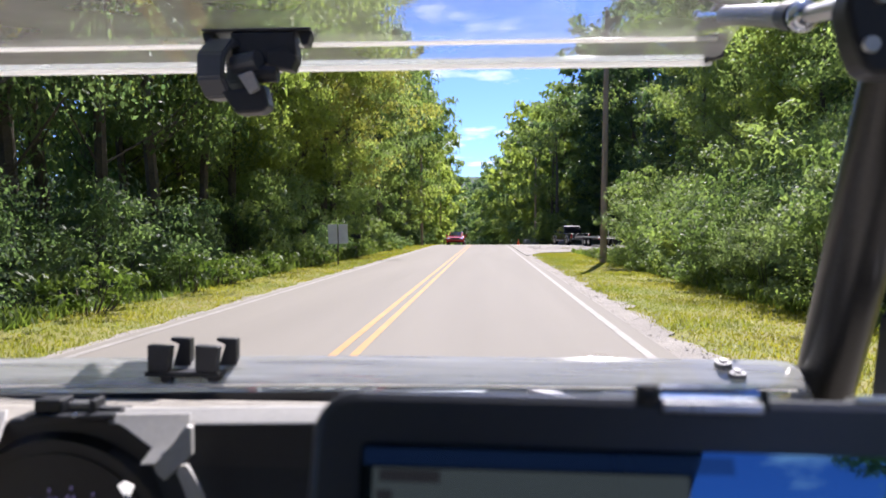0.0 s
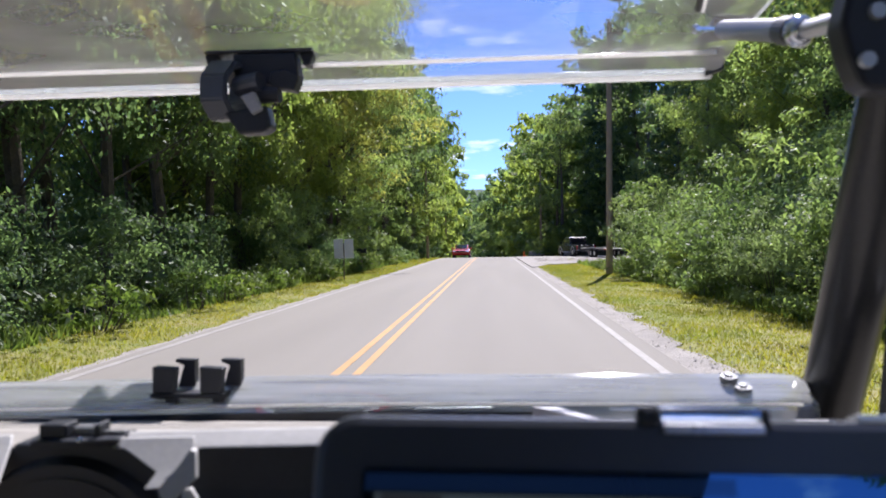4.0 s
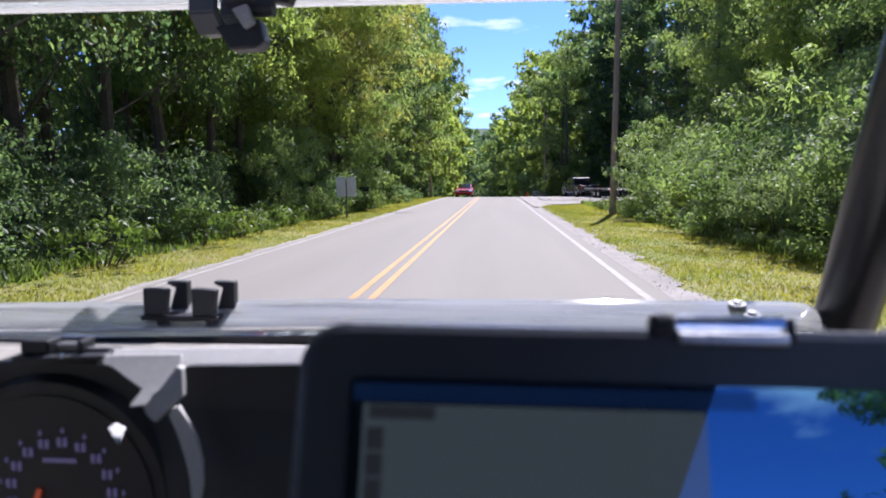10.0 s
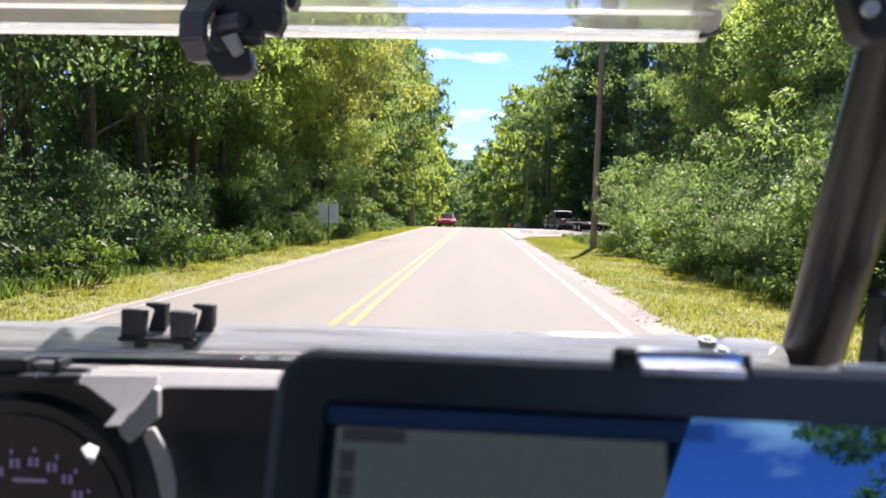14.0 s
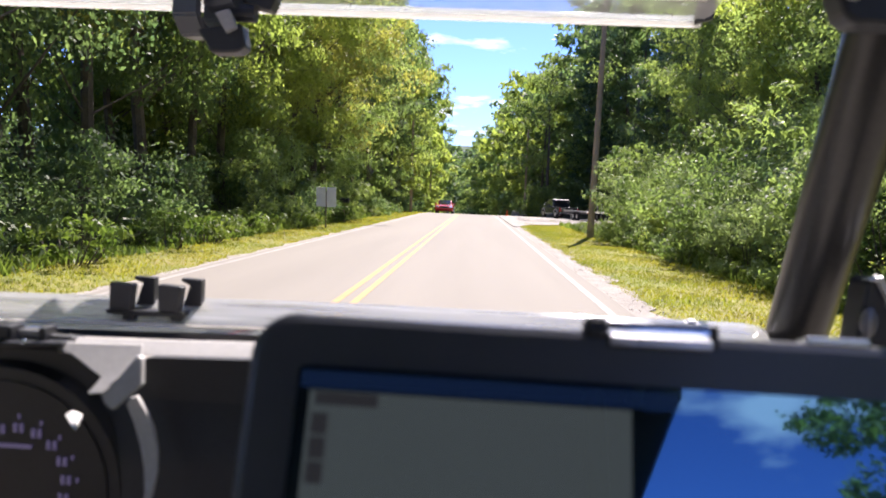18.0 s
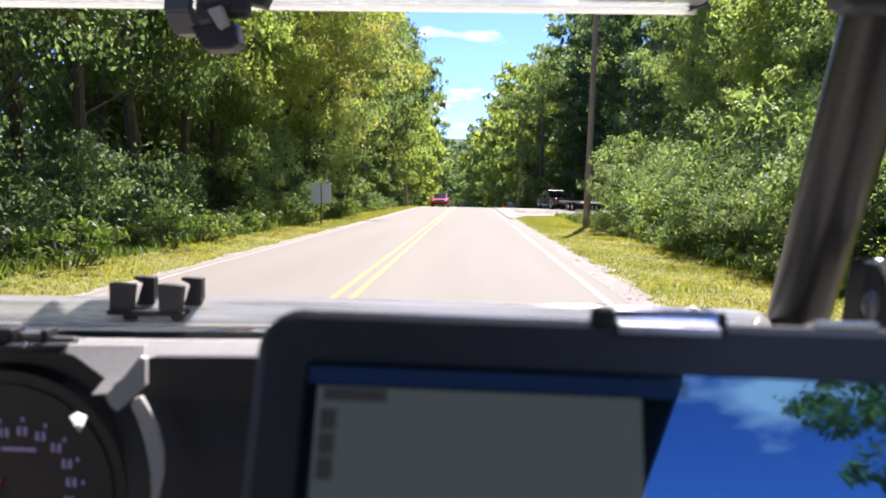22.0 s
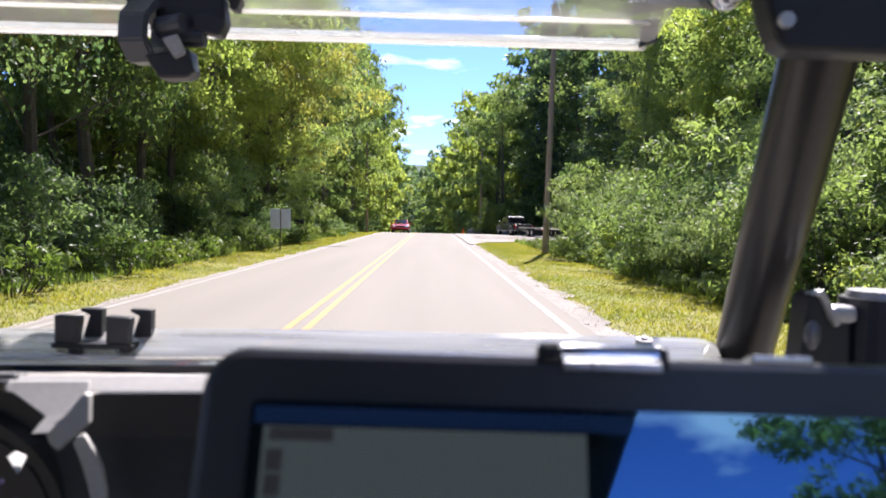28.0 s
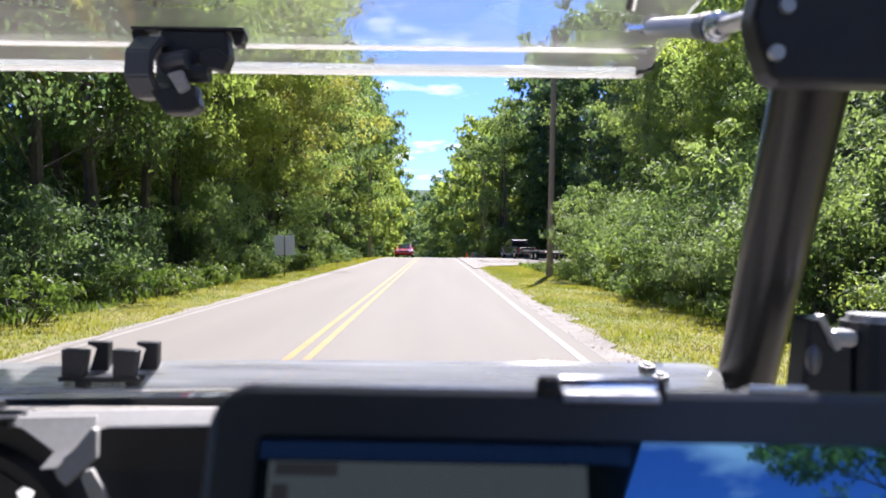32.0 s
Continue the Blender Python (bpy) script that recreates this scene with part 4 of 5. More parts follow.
def trailer(at):
    t = thing("flatbed_trailer", "flat wooden-decked car trailer with folding ramps", "trailer", at=at)
    part("frame", box(0, 0, 0.62, 2.1, 5.6, 0.12, 0.01), M_PLASTIC, t)
    for k in range(9):
        part("deck_board", box(-0.9 + k * 0.225, 0, 0.70, 0.215, 5.5, 0.04, 0.005), M_DECK, t)
    part("drawbar", rod((0, 2.8, 0.6), (0, 4.1, 0.55), 0.06, 0.05, 8), M_PLASTIC, t)
    for s in (-1, 1):
        part("fender", box(s * 1.1, -0.5, 0.72, 0.26, 1.9, 0.06, 0.02), M_PLASTIC, t)
        for yy in (-0.95, -0.05):
            wheel(t, s * 1.1, yy, 0.34, 0.2)
        part("side_rail", box(s * 1.03, 0.0, 0.78, 0.05, 5.5, 0.12, 0.01), M_STEEL, t)
        part("tail_light", box(s * 0.9, -2.82, 0.66, 0.2, 0.03, 0.09, 0.01), M_RED, t)
        part("jack_leg", rod((s * 0.12, 3.3, 0.05), (s * 0.12, 3.3, 0.7), 0.03, 0.03, 10), M_STEEL, t)
        r = part("ramp", box(s * 0.62, -2.85, 1.35, 0.06, 0.05, 1.3, 0.01), M_STEEL, t)
        part("ramp_side", box(s * 0.62 + 0.45 * -s, -2.85, 1.35, 0.06, 0.05, 1.3, 0.01), M_STEEL, r)
        for k in range(6):
            part("rung", box(s * 0.4, -2.85, 0.85 + k * 0.2, 0.42, 0.04, 0.04), M_STEEL, r)
    return t


def sports_car(at):
    """Two-door coupe; nose towards -y."""
    t = thing("sports_car", "red two-door coupe coming along the other lane", "car", at=at)
    side = [(-2.35, 0.35), (-2.38, 0.62), (-2.2, 0.78), (-0.95, 0.92), (1.5, 0.98), (2.25, 0.95), (2.38, 0.7), (2.3, 0.32), (1.9, 0.22), (-2.0, 0.22)]
    part("body", prism(side, "x", -0.92, 0.92, 0.09), M_RED, t)
    part("cabin", prism([(-0.9, 0.9), (-0.15, 1.32), (0.25, 1.37), (0.85, 1.33), (1.75, 0.96)], "x", -0.68, 0.68, 0.08), M_RED, t)
    part("windscreen", prism([(-0.97, 0.925), (-0.2, 1.345), (-0.24, 1.355), (-1.02, 0.935)], "x", -0.6, 0.6), M_CARGLASS, t)
    for s in (-1, 1):
        part("side_window", prism([(-0.55, 1.0), (-0.05, 1.29), (0.5, 1.3), (0.55, 1.02)], "x", s * 0.69 - 0.006, s * 0.69 + 0.006), M_CARGLASS, t)
        part("headlight", box(s * 0.66, -2.36, 0.66, 0.3, 0.05, 0.13, 0.02), M_CHROME, t)
        part("mirror", box(s * 0.98, -0.45, 0.98, 0.18, 0.1, 0.11, 0.03), M_RED, t)
        for yy in (-1.4, 1.4):
            wheel(t, s * 0.82, yy, 0.34, 0.24)
    part("grille", box(0, -2.385, 0.62, 0.9, 0.04, 0.16, 0.015), M_PLASTIC, t)
    part("spoiler", box(0, 2.2, 1.06, 1.5, 0.26, 0.04, 0.015), M_RED, t)
    return t


pickup(pose(8.0, 69.0, dip(69) + 0.04, 0, 0, 13))
trailer(pose(9.56, 62.22, dip(62) + 0.04, 0, 0, 13))
sports_car(pose(-3.2, 74, dip(74), -0.9, 0, 0))

# wooded hills beyond the bend
hv, hf = [], []
for j in range(12):
    for i in range(60):
        x = -900 + i * 24
        t = j / 11
        crest = 70 + 45 * noise.noise((x * 0.004, 3.1, 0)) + 30 * max(0, 1 - abs(x + 260) / 260)
        hv.append((x, 620 + t * 260, -2 + crest * math.sin(t * math.pi / 2) + 5 * noise.noise((x * 0.03, t * 9, 0))))
for j in range(11):
    for i in range(59):
        k = j * 60 + i
        hf.append((k, k + 1, k + 61, k + 60))
tagged(raw("backdrop", hv, hf, M_HILL), "hazy dark green wooded hills far beyond the trees", "hills", kind="structure")

# ---------- the open off-road vehicle that the camera rides in ----------
car = thing("off_road_vehicle", "open side-by-side off-road vehicle with clear folding windshield", "vehicle", at=pose(0, 0, 0))
CX = -0.27  # the vehicle's middle

# lower half windshield with its rolled clear top lip
ws = part("lower_windshield", box(CX - 0.03, 1.02, 1.06, 1.34, 0.005, 0.34, 0.002), M_PANEL, car, "clear plastic lower windshield")
ws.visible_shadow = False
ws.data.materials.append(M_PANEL_B)
for p in ws.data.polygons:
    p.material_index = 0 if p.normal.y < -0.5 else 1
lip = [(1.012, 1.215), (1.014, 1.242), (1.010, 1.252), (1.002, 1.256), (0.988, 1.250), (0.963, 1.2325), (0.958, 1.229), (0.9555, 1.223), (0.955, 1.187), (0.951, 1.187), (0.9515, 1.225), (0.955, 1.232), (0.962, 1.237), (0.988, 1.2545), (1.003, 1.2605), (1.013, 1.256), (1.0185, 1.244), (1.017, 1.215)]
ends = [(-0.97, 1.0)] + [(-0.95 + k * 0.13, 1.0) for k in range(11)] + [(0.362, 0.99), (0.378, 0.95), (0.390, 0.86), (0.399, 0.66), (0.403, 0.35)]


def droop(bm):
    """The lip hangs a little lower towards the driver's side."""
    for v in bm.verts:
        v.co.z -= 0.0045 + 0.019 * max(0.0, -0.2 - v.co.x)
    return bm


rail = part("top_lip", droop(strip(lip, ends)), M_RAIL, ws, "rolled glossy clear lip, scuffed and pale", smooth=True)
rail.data.materials.append(M_RAIL_B)
rail.data.materials.append(M_RAIL_L)
for p in rail.data.polygons:
    p.material_index = 2 if p.normal.y < -0.75 and p.center.y < 0.954 else 0 if p.normal.z > 0.05 else 1
part("lip_line", droop(strip([(0.9518, 1.2288), (0.9535, 1.2322), (0.9552, 1.2288)], [(-0.97 + 0.067 * k, 1) for k in range(21)])), M_EDGE, rail, "pale polished front edge", smooth=True)
part("lip_line", rod((-0.02, 0.9525, 1.188), (0.395, 0.9525, 1.188), 0.0016, 0.0016, 10), M_EDGE, rail, "pale polished lower edge", smooth=True)
part("seal", droop(strip([(0.950, 1.192), (0.950, 1.222), (0.946, 1.222), (0.946, 1.192)], [(-0.97 + 0.105 * k, 1) for k in range(11)])), M_PLASTIC, ws, "dark rubber seal")
for x, y, z in ((0.290, 0.990, 1.2545), (0.303, 0.974, 1.2440)):
    w = part("washer", rod((x, y, z - 0.004), (x, y - 0.001, z + 0.001), 0.0115, 0.0108, 24), M_STRUT, ws, "dull steel washer", smooth=False)
    part("nut", rod((x, y, z), (x, y - 0.001, z + 0.004), 0.006, 0.0052, 6), M_STRUT, w)

# pair of black cradle clips on the lip
cl = part("mount_clip", box(-0.430, 0.972, 1.236, 0.105, 0.036, 0.007, 0.002), M_PLASTIC, car, "pair of black plastic cradle clips")
for k in (0, 1):
    x = -0.461 + 0.065 * k
    part("stem", box(x + 0.006, 0.966, 1.229, 0.016, 0.014, 0.014, 0.002), M_PLASTIC, cl)
    part("front_jaw", prism([(x - 0.015, 1.240), (x + 0.013, 1.240), (x + 0.017, 1.274), (x - 0.015, 1.276)], "y", 0.950, 0.966, 0.002), M_PLASTIC, cl)
    part("rear_jaw", prism([(x + 0.004, 1.240), (x + 0.030, 1.240), (x + 0.030, 1.280), (x + 0.002, 1.281), (x + 0.002, 1.277), (x + 0.014, 1.272)], "y", 0.984, 0.998, 0.001), M_PLASTIC, cl)

# upper flip-up clear panel on struts: hinged at the roof, its lower edge swung out
P0, P1 = (1.385, 1.748), (0.50, 1.955)  # y, z of its lower and upper edges


def pan(x, s, off=0.0):
    dy, dz = P1[0] - P0[0], P1[1] - P0[1]
    n = math.hypot(dy, dz)
    return (x, P0[0] + dy * s - off * dz / n, P0[1] + dz * s + off * dy / n)


outline = [(-1.34, 0.0), (0.385, 0.0), (0.402, 0.03), (0.402, 0.15), (0.405, 0.18), (0.494, 1.0), (-1.34, 1.0)]
bm = bmesh.new()
top = [bm.verts.new(pan(x, s, 0.0)) for x, s in outline]
bot = [bm.verts.new(pan(x, s, 0.005)) for x, s in outline]
bm.faces.new(top), bm.faces.new(bot)
for k in range(len(outline)):
    bm.faces.new((top[k], top[(k + 1) % 7], bot[(k + 1) % 7], bot[k]))
bmesh.ops.recalc_face_normals(bm, faces=bm.faces[:])
up = part("upper_windshield", bm, M_PANEL, car, "clear plastic flip-up windshield held half open")
up.visible_shadow = False
up.data.materials.append(M_PANEL_B)
for p in up.data.polygons:
    p.material_index = 0 if p.normal.z < -0.5 else 1
part("bottom_edge", box(-0.4675, 1.388, 1.745, 1.725, 0.014, 0.021, 0.006, seg=6), M_EDGE, up, "bright pale lower edge", smooth=True)
bm = bmesh.new()
for x0, x1 in ((-1.34, 0.37),):
    rod(pan(x0, 0.112, 0.014), pan(x1, 0.112, 0.014), 0.004, 0.004, 20, bm)
part("stiffening_bead", bm, M_EDGE, up, "thin pale bead along the panel", smooth=True)
part("side_edge", rod(pan(0.306, 0.25, 0.006), pan(0.268, 0.54, 0.006), 0.005, 0.005, 12), M_TUBE, up)
part("side_bead", rod(pan(0.313, 0.25, 0.010), pan(0.275, 0.54, 0.010), 0.0026, 0.0026, 10), M_EDGE, up)
part("edge_bead", rod(pan(0.405, 0.18), pan(0.494, 1.0), 0.0022, 0.003, 10), M_EDGE, up)
part("end_clip", prism([(0.378, 1.738), (0.412, 1.748), (0.415, 1.792), (0.385, 1.792)], "y", 1.372, 1.392, 0.003), M_TUBE, up, "grey end clip")
part("strut_foot", prism([(0.335, 1.775), (0.40, 1.785), (0.44, 1.815), (0.37, 1.82)], "y", 1.27, 1.31, 0.004), M_PLASTIC, up)

# latch clamped to the panel's lower edge
la = part("latch", box(-0.440, 1.325, 1.7925, 0.200, 0.055, 0.006, 0.002), M_PLASTIC, car, "black plastic windshield latch")
la.matrix_local = Matrix.Translation((-0.02, 0.05, 1.43)) @ Matrix.Scale(0.955, 4) @ Matrix.Translation((0.02, -0.05, -1.43))
part("body", prism([(-0.486, 1.728), (-0.378, 1.732), (-0.366, 1.745), (-0.372, 1.788), (-0.488, 1.788)], "y", 1.30, 1.345, 0.004), M_PLASTIC, la)
bm = bmesh.new()
octa = [(math.cos(math.tau * (k + 0.5) / 8), math.sin(math.tau * (k + 0.5) / 8)) for k in range(8)]
loops = [[bm.verts.new((x, r * u * 0.8, r * w)) for u, w in octa] for x, r in ((-0.034, 0.068), (0.034, 0.064), (0.034, 0.047), (-0.034, 0.047))]
for a, b in zip(loops, loops[1:] + loops[:1]):
    for k in range(8):
        bm.faces.new((a[k], a[(k + 1) % 8], b[(k + 1) % 8], b[k]))
bmesh.ops.recalc_face_normals(bm, faces=bm.faces[:])
bmesh.ops.bevel(bm, geom=bm.edges[:], offset=0.004, segments=2, affect="EDGES")
bm.transform(pose(-0.500, 1.310, 1.722, 0, 4, -22) @ Matrix.Scale(0.88, 4))
part("ring", bm, M_BEZEL, la, "chunky eight-sided black ring")
part("knob", rod((-0.478, 1.30, 1.728), (-0.43, 1.285, 1.733), 0.019, 0.018, 14), M_BEZEL, la)
part("pin", rod((-0.445, 1.30, 1.712), (-0.400, 1.30, 1.712), 0.017, 0.016, 14), M_PLASTIC, la)
part("side_arm", prism([(-0.415, 1.725), (-0.372, 1.715), (-0.362, 1.738), (-0.385, 1.755), (-0.415, 1.75)], "y", 1.288, 1.325, 0.003), M_PLASTIC, la)
part("lever", prism([(-0.464, 1.704), (-0.438, 1.712), (-0.424, 1.680), (-0.442, 1.670)], "y", 1.268, 1.282, 0.003), M_PALE, la, "pale grey lever")
part("foot", prism([(-0.498, 1.678), (-0.420, 1.690), (-0.412, 1.650), (-0.425, 1.640), (-0.472, 1.638)], "y", 1.278, 1.322, 0.005), M_PLASTIC, la)
for x in (-0.530, -0.352):
    part("clip_end", prism([(x - 0.014, 1.79), (x + 0.012, 1.79), (x + 0.004, 1.766), (x - 0.008, 1.766)], "y", 1.31, 1.34, 0.002), M_PLASTIC, la)

# right front pillar and its strut bracket
part("front_pillar", rod((0.466, 1.152, 1.06), (0.317, 0.460, 1.955), 0.038, 0.036, 28), M_TUBE, car, "dark grey painted steel tube", smooth=True)
part("front_pillar", rod((2 * CX - 0.466, 1.152, 1.06), (2 * CX - 0.317, 0.460, 1.955), 0.038, 0.036, 28), M_TUBE, car, "dark grey painted steel tube", smooth=True)
br = part("strut_bracket", prism([(0.280, 1.648), (0.272, 1.614), (0.278, 1.587), (0.287, 1.563), (0.296, 1.557), (0.389, 1.556), (0.47, 1.56), (0.47, 1.648)], "y", 0.640, 0.672, 0.005), M_PLASTIC, car, "black clamp bracket with bolts")
for x, z in ((0.2915, 1.582), (0.300, 1.622), (0.335, 1.638)):
    b = part("bolt", rod((x, 0.642, z), (x, 0.636, z), 0.0078, 0.0065, 18), M_STEEL, br, "dull steel bolt head")
part("post", rod((0.300, 0.690, 1.610), (0.336, 0.690, 1.845), 0.0125, 0.0125, 16), M_TUBE, br, "dark upright tube above the clamp", smooth=True)
part("clamp_band", prism([(0.345, 1.60), (0.42, 1.60), (0.42, 1.662), (0.335, 1.662)], "y", 0.672, 0.75, 0.006), M_PLASTIC, br)
E0, E1 = Vector((0.298, 0.78, 1.647)), Vector((0.342, 1.30, 1.803))
st = part("gas_strut", rod(E0.lerp(E1, 0.07), E0.lerp(E1, 0.62), 0.0135, 0.0135, 20), M_STRUT, car, "silver gas strut", smooth=True)
part("end_cap", rod(E0.lerp(E1, 0.03), E0.lerp(E1, 0.10), 0.0155, 0.0155, 20), M_PLASTIC, st)
part("ball_end", ball(E0, 0.0165), M_CHROME, st, smooth=True)
part("piston_rod", rod(E0.lerp(E1, 0.6), E1, 0.005, 0.005, 12), M_CHROME, st)
part("rod_eye", ball(E1, 0.009), M_CHROME, st, smooth=True)
part("stud", rod(E0, (0.30, 0.70, 1.632), 0.009, 0.009, 10), M_STEEL, st)

# cab roof, and an unseen rear panel added to shape the screen's reflection
part("roof", prism([(CX - 0.60, 0.44), (0.33, 0.44), (0.46, -0.70), (0.53, -1.03), (2 * CX - 0.53, -1.03), (2 * CX - 0.46, -0.70)], "z", 1.965, 2.005, 0.012), M_DASH, car, "dark plastic roof panel")
part("rear_panel", prism([(0.531, 1.985), (0.40, 1.70), (0.345, 1.58), (0.345, 0.72), (2 * CX - 0.345, 0.72), (2 * CX - 0.345, 1.58), (2 * CX - 0.40, 1.70), (2 * CX - 0.531, 1.985)], "y", -1.06, -1.035, 0.006), M_DASH, car, "unseen dark panel added to shape the screen's reflection")
for s in (-1, 1):
    part("rear_post", rod((CX + s * 0.56, -0.99, 0.5), (CX + s * 0.56, -0.99, 1.96), 0.03, 0.03, 16), M_TUBE, car)
    part("roof_rail", rod((CX + s * 0.54, 0.42, 1.945), (CX + s * 0.66, -0.98, 1.945), 0.022, 0.022, 16), M_TUBE, car)

def lean_back(bm, z0, rate, near_by=1.0):
    """Draws a part towards the seat and leans it away with its height."""
    c = Vector((-0.015, 0.05, 1.415))
    for v in bm.verts:
        v.co = c + (v.co - c) * (near_by + (v.co.z - z0) * rate)
    return bm


# dashboard
dash = part("dashboard", prism([(0.70, 1.232), (0.735, 1.240), (0.945, 1.196), (0.96, 1.10), (0.96, 0.75), (0.66, 0.70), (0.68, 1.15)], "x", -0.97, 0.43, 0.008), M_DASH, car, "dark moulded plastic dashboard")
part("dash_top", prism([(0.703, 1.2365), (0.735, 1.2440), (0.945, 1.2020), (0.945, 1.2050), (0.735, 1.2470), (0.703, 1.2395)], "x", -0.96, 0.42), M_CREAM, dash, "pale beige dash top pad")
for k in range(4):
    y = 0.775 + 0.034 * k
    z = 1.2465 - (y - 0.735) * 0.2
    part("rib", prism([(y, z - 0.003), (y + 0.004, z + 0.0006), (y + 0.022, z - 0.003), (y + 0.024, z - 0.006)], "x", -0.95, 0.05 + 0.02 * k), M_CREAM, dash)
part("vent", prism([(0.875, 1.2185), (0.944, 1.2048), (0.944, 1.209), (0.875, 1.2225)], "x", 0.085, 0.37), M_PLASTIC, dash, "dark defroster slot")
part("vent_lip", prism([(0.03, 0.935), (0.095, 0.868), (0.37, 0.868), (0.37, 0.874), (0.105, 0.876), (0.06, 0.935)], "z", 1.212, 1.227), M_PALE, dash, "pale slanted lip of the slot")
for x0, x1 in ((-0.72, -0.52), (-0.12, 0.02)):
    part("vent", prism([(0.90, 1.2135), (0.938, 1.206), (0.938, 1.211), (0.90, 1.2185)], "x", x0, x1), M_PLASTIC, dash, "dark defroster slot")
part("trim_band", lean_back(prism([(-0.385, 1.2590), (-0.385, 1.2440), (-0.303, 1.2460), (-0.198, 1.2488), (0.02, 1.2530), (0.02, 1.2690), (-0.198, 1.2640)], "y", 0.686, 0.690, 0.001), 1.25, 1.8, 0.985), M_TRIM, dash, "pale grey trim band under the windshield lip")
part("trim_cheek", lean_back(prism([(-0.66, 1.251), (-0.4856, 1.2555), (-0.4874, 1.246), (-0.5053, 1.202), (-0.66, 1.185)], "y", 0.686, 0.690, 0.001), 1.23, 1.5, 0.985), M_TRIM, dash, "pale grey cheek beside the dial hood")
wp = part("phone_cradle_base", prism([(-0.4527, 1.2560), (-0.3672, 1.2590), (-0.3672, 1.2550), (-0.4527, 1.2490)], "y", 0.664, 0.700, 0.001), M_PLASTIC, dash, "black cradle base on the gauge hood")
part("jaw", box(-0.435, 0.682, 1.2635, 0.027, 0.022, 0.0135, 0.002), M_PLASTIC, wp)
part("jaw", box(-0.3925, 0.682, 1.2640, 0.006, 0.020, 0.0125, 0.0015), M_PLASTIC, wp)
part("slide", box(-0.4085, 0.686, 1.2620, 0.024, 0.014, 0.0075, 0.0015), M_STRUT, wp, "dull grey slide between the jaws")
part("arm", box(-0.380, 0.684, 1.2605, 0.024, 0.008, 0.003, 0.001), M_STRUT, wp)
part("pin", ball((-0.404, 0.664, 1.2580), 0.0028), M_CHROME, wp, smooth=True)

# instrument cluster
ic = part("instrument_cluster", rod((-0.407, 0.76, 1.10), (-0.407, 0.69, 1.105), 0.125, 0.128, 40), M_DASH, car, "round dial under a dark hood")
part("bezel_ring", rod((-0.432, 0.70, 1.118), (-0.432, 0.678, 1.118), 0.122, 0.112, 40), M_PLASTIC, ic, "dark dial surround")
# pale crescent paints the highlight on the dial's curved surround
outer = [(-0.3092, 1.2066), (-0.2999, 1.1924), (-0.2933, 1.1765), (-0.2888, 1.1549), (-0.2886, 1.1331), (-0.2928, 1.1110), (-0.3010, 1.0900)]
inner = [(-0.3060, 1.0900), (-0.2998, 1.1130), (-0.3011, 1.1379), (-0.3051, 1.1596), (-0.3117, 1.1810), (-0.3188, 1.1980), (-0.3150, 1.2050)]
part("crescent_trim", lean_back(prism(outer + inner, "y", 0.686, 0.692, 0.001), 1.15, 0.5, 0.94), M_TRIM, ic, "pale crescent painted as a highlight beside the dial")
part("dark_panel", prism([(-0.345, 1.225), (-0.300, 1.243), (-0.10, 1.248), (-0.10, 1.06), (-0.33, 1.06)], "y", 0.693, 0.703), M_DASH, ic, "dark panel between dial and screen")
part("dial_face", rod((-0.432, 0.680, 1.118), (-0.432, 0.676, 1.118), 0.100, 0.100, 40), M_PLASTIC, ic)
for k in range(13):
    a = math.radians(-40 + k * 21)
    for d in (-0.003, 0.003):
        part("dial_figure", box(-0.4195 + 0.049 * math.cos(a) + d, 0.675, 1.1255 + 0.049 * math.sin(a), 0.0036, 0.002, 0.009, 0.0008), M_DIGIT, ic)
    part("dial_tick", box(-0.4195 + 0.060 * math.cos(a), 0.675, 1.1255 + 0.060 * math.sin(a), 0.002, 0.002, 0.004), M_DIGIT, ic)
part("needle", box(-0.447, 0.673, 1.108, 0.004, 0.003, 0.045, 0, m=pose(0, 0, 0, 0, 20, 0)), M_NEEDLE_R, ic, "red needle")
part("readout", box(-0.4195, 0.675, 1.157, 0.032, 0.002, 0.0035, 0), M_DIGIT, ic)
part("indicator", lean_back(prism([(-0.3777, 1.1850), (-0.3715, 1.1888), (-0.3619, 1.1848), (-0.3682, 1.1694)], "y", 0.686, 0.690, 0.0008), 1.18, 1.6, 0.94), M_DECALW, ic, "white pointed marker")
part("hood", prism([(-0.64, 1.15), (-0.5053, 1.202), (-0.4874, 1.246), (-0.3842, 1.2487), (-0.3701, 1.242), (-0.342, 1.2219), (-0.3505, 1.2068), (-0.408, 1.200), (-0.60, 1.140)], "y", 0.690, 0.735, 0.003), M_PLASTIC, ic, "dark angular gauge hood")
part("hood_trim", lean_back(prism([(-0.390, 1.2540), (-0.3835, 1.2480), (-0.3700, 1.2420), (-0.3431, 1.2224), (-0.3560, 1.2056), (-0.3400, 1.2071), (-0.3240, 1.2240), (-0.3045, 1.2460), (-0.3045, 1.2560)], "y", 0.686, 0.690, 0.001), 1.23, 1.2, 0.945), M_TRIM, ic, "pale grey angular trim")
part("trim_wedge", lean_back(prism([(-0.3420, 1.2110), (-0.3240, 1.2250), (-0.3072, 1.2460), (-0.3022, 1.2435), (-0.3023, 1.2176), (-0.3297, 1.1921), (-0.3376, 1.1990)], "y", 0.682, 0.690, 0.0015), 1.22, 0.5, 0.935), M_TRIM, ic, "grey wedge of the trim")

# touch screen: built flat, then leaned back
TILT_S = pose(0.062, 0.437, 1.3365, -20, 0.3, -1.0)
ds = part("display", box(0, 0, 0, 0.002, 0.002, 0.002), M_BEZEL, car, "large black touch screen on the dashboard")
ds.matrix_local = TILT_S
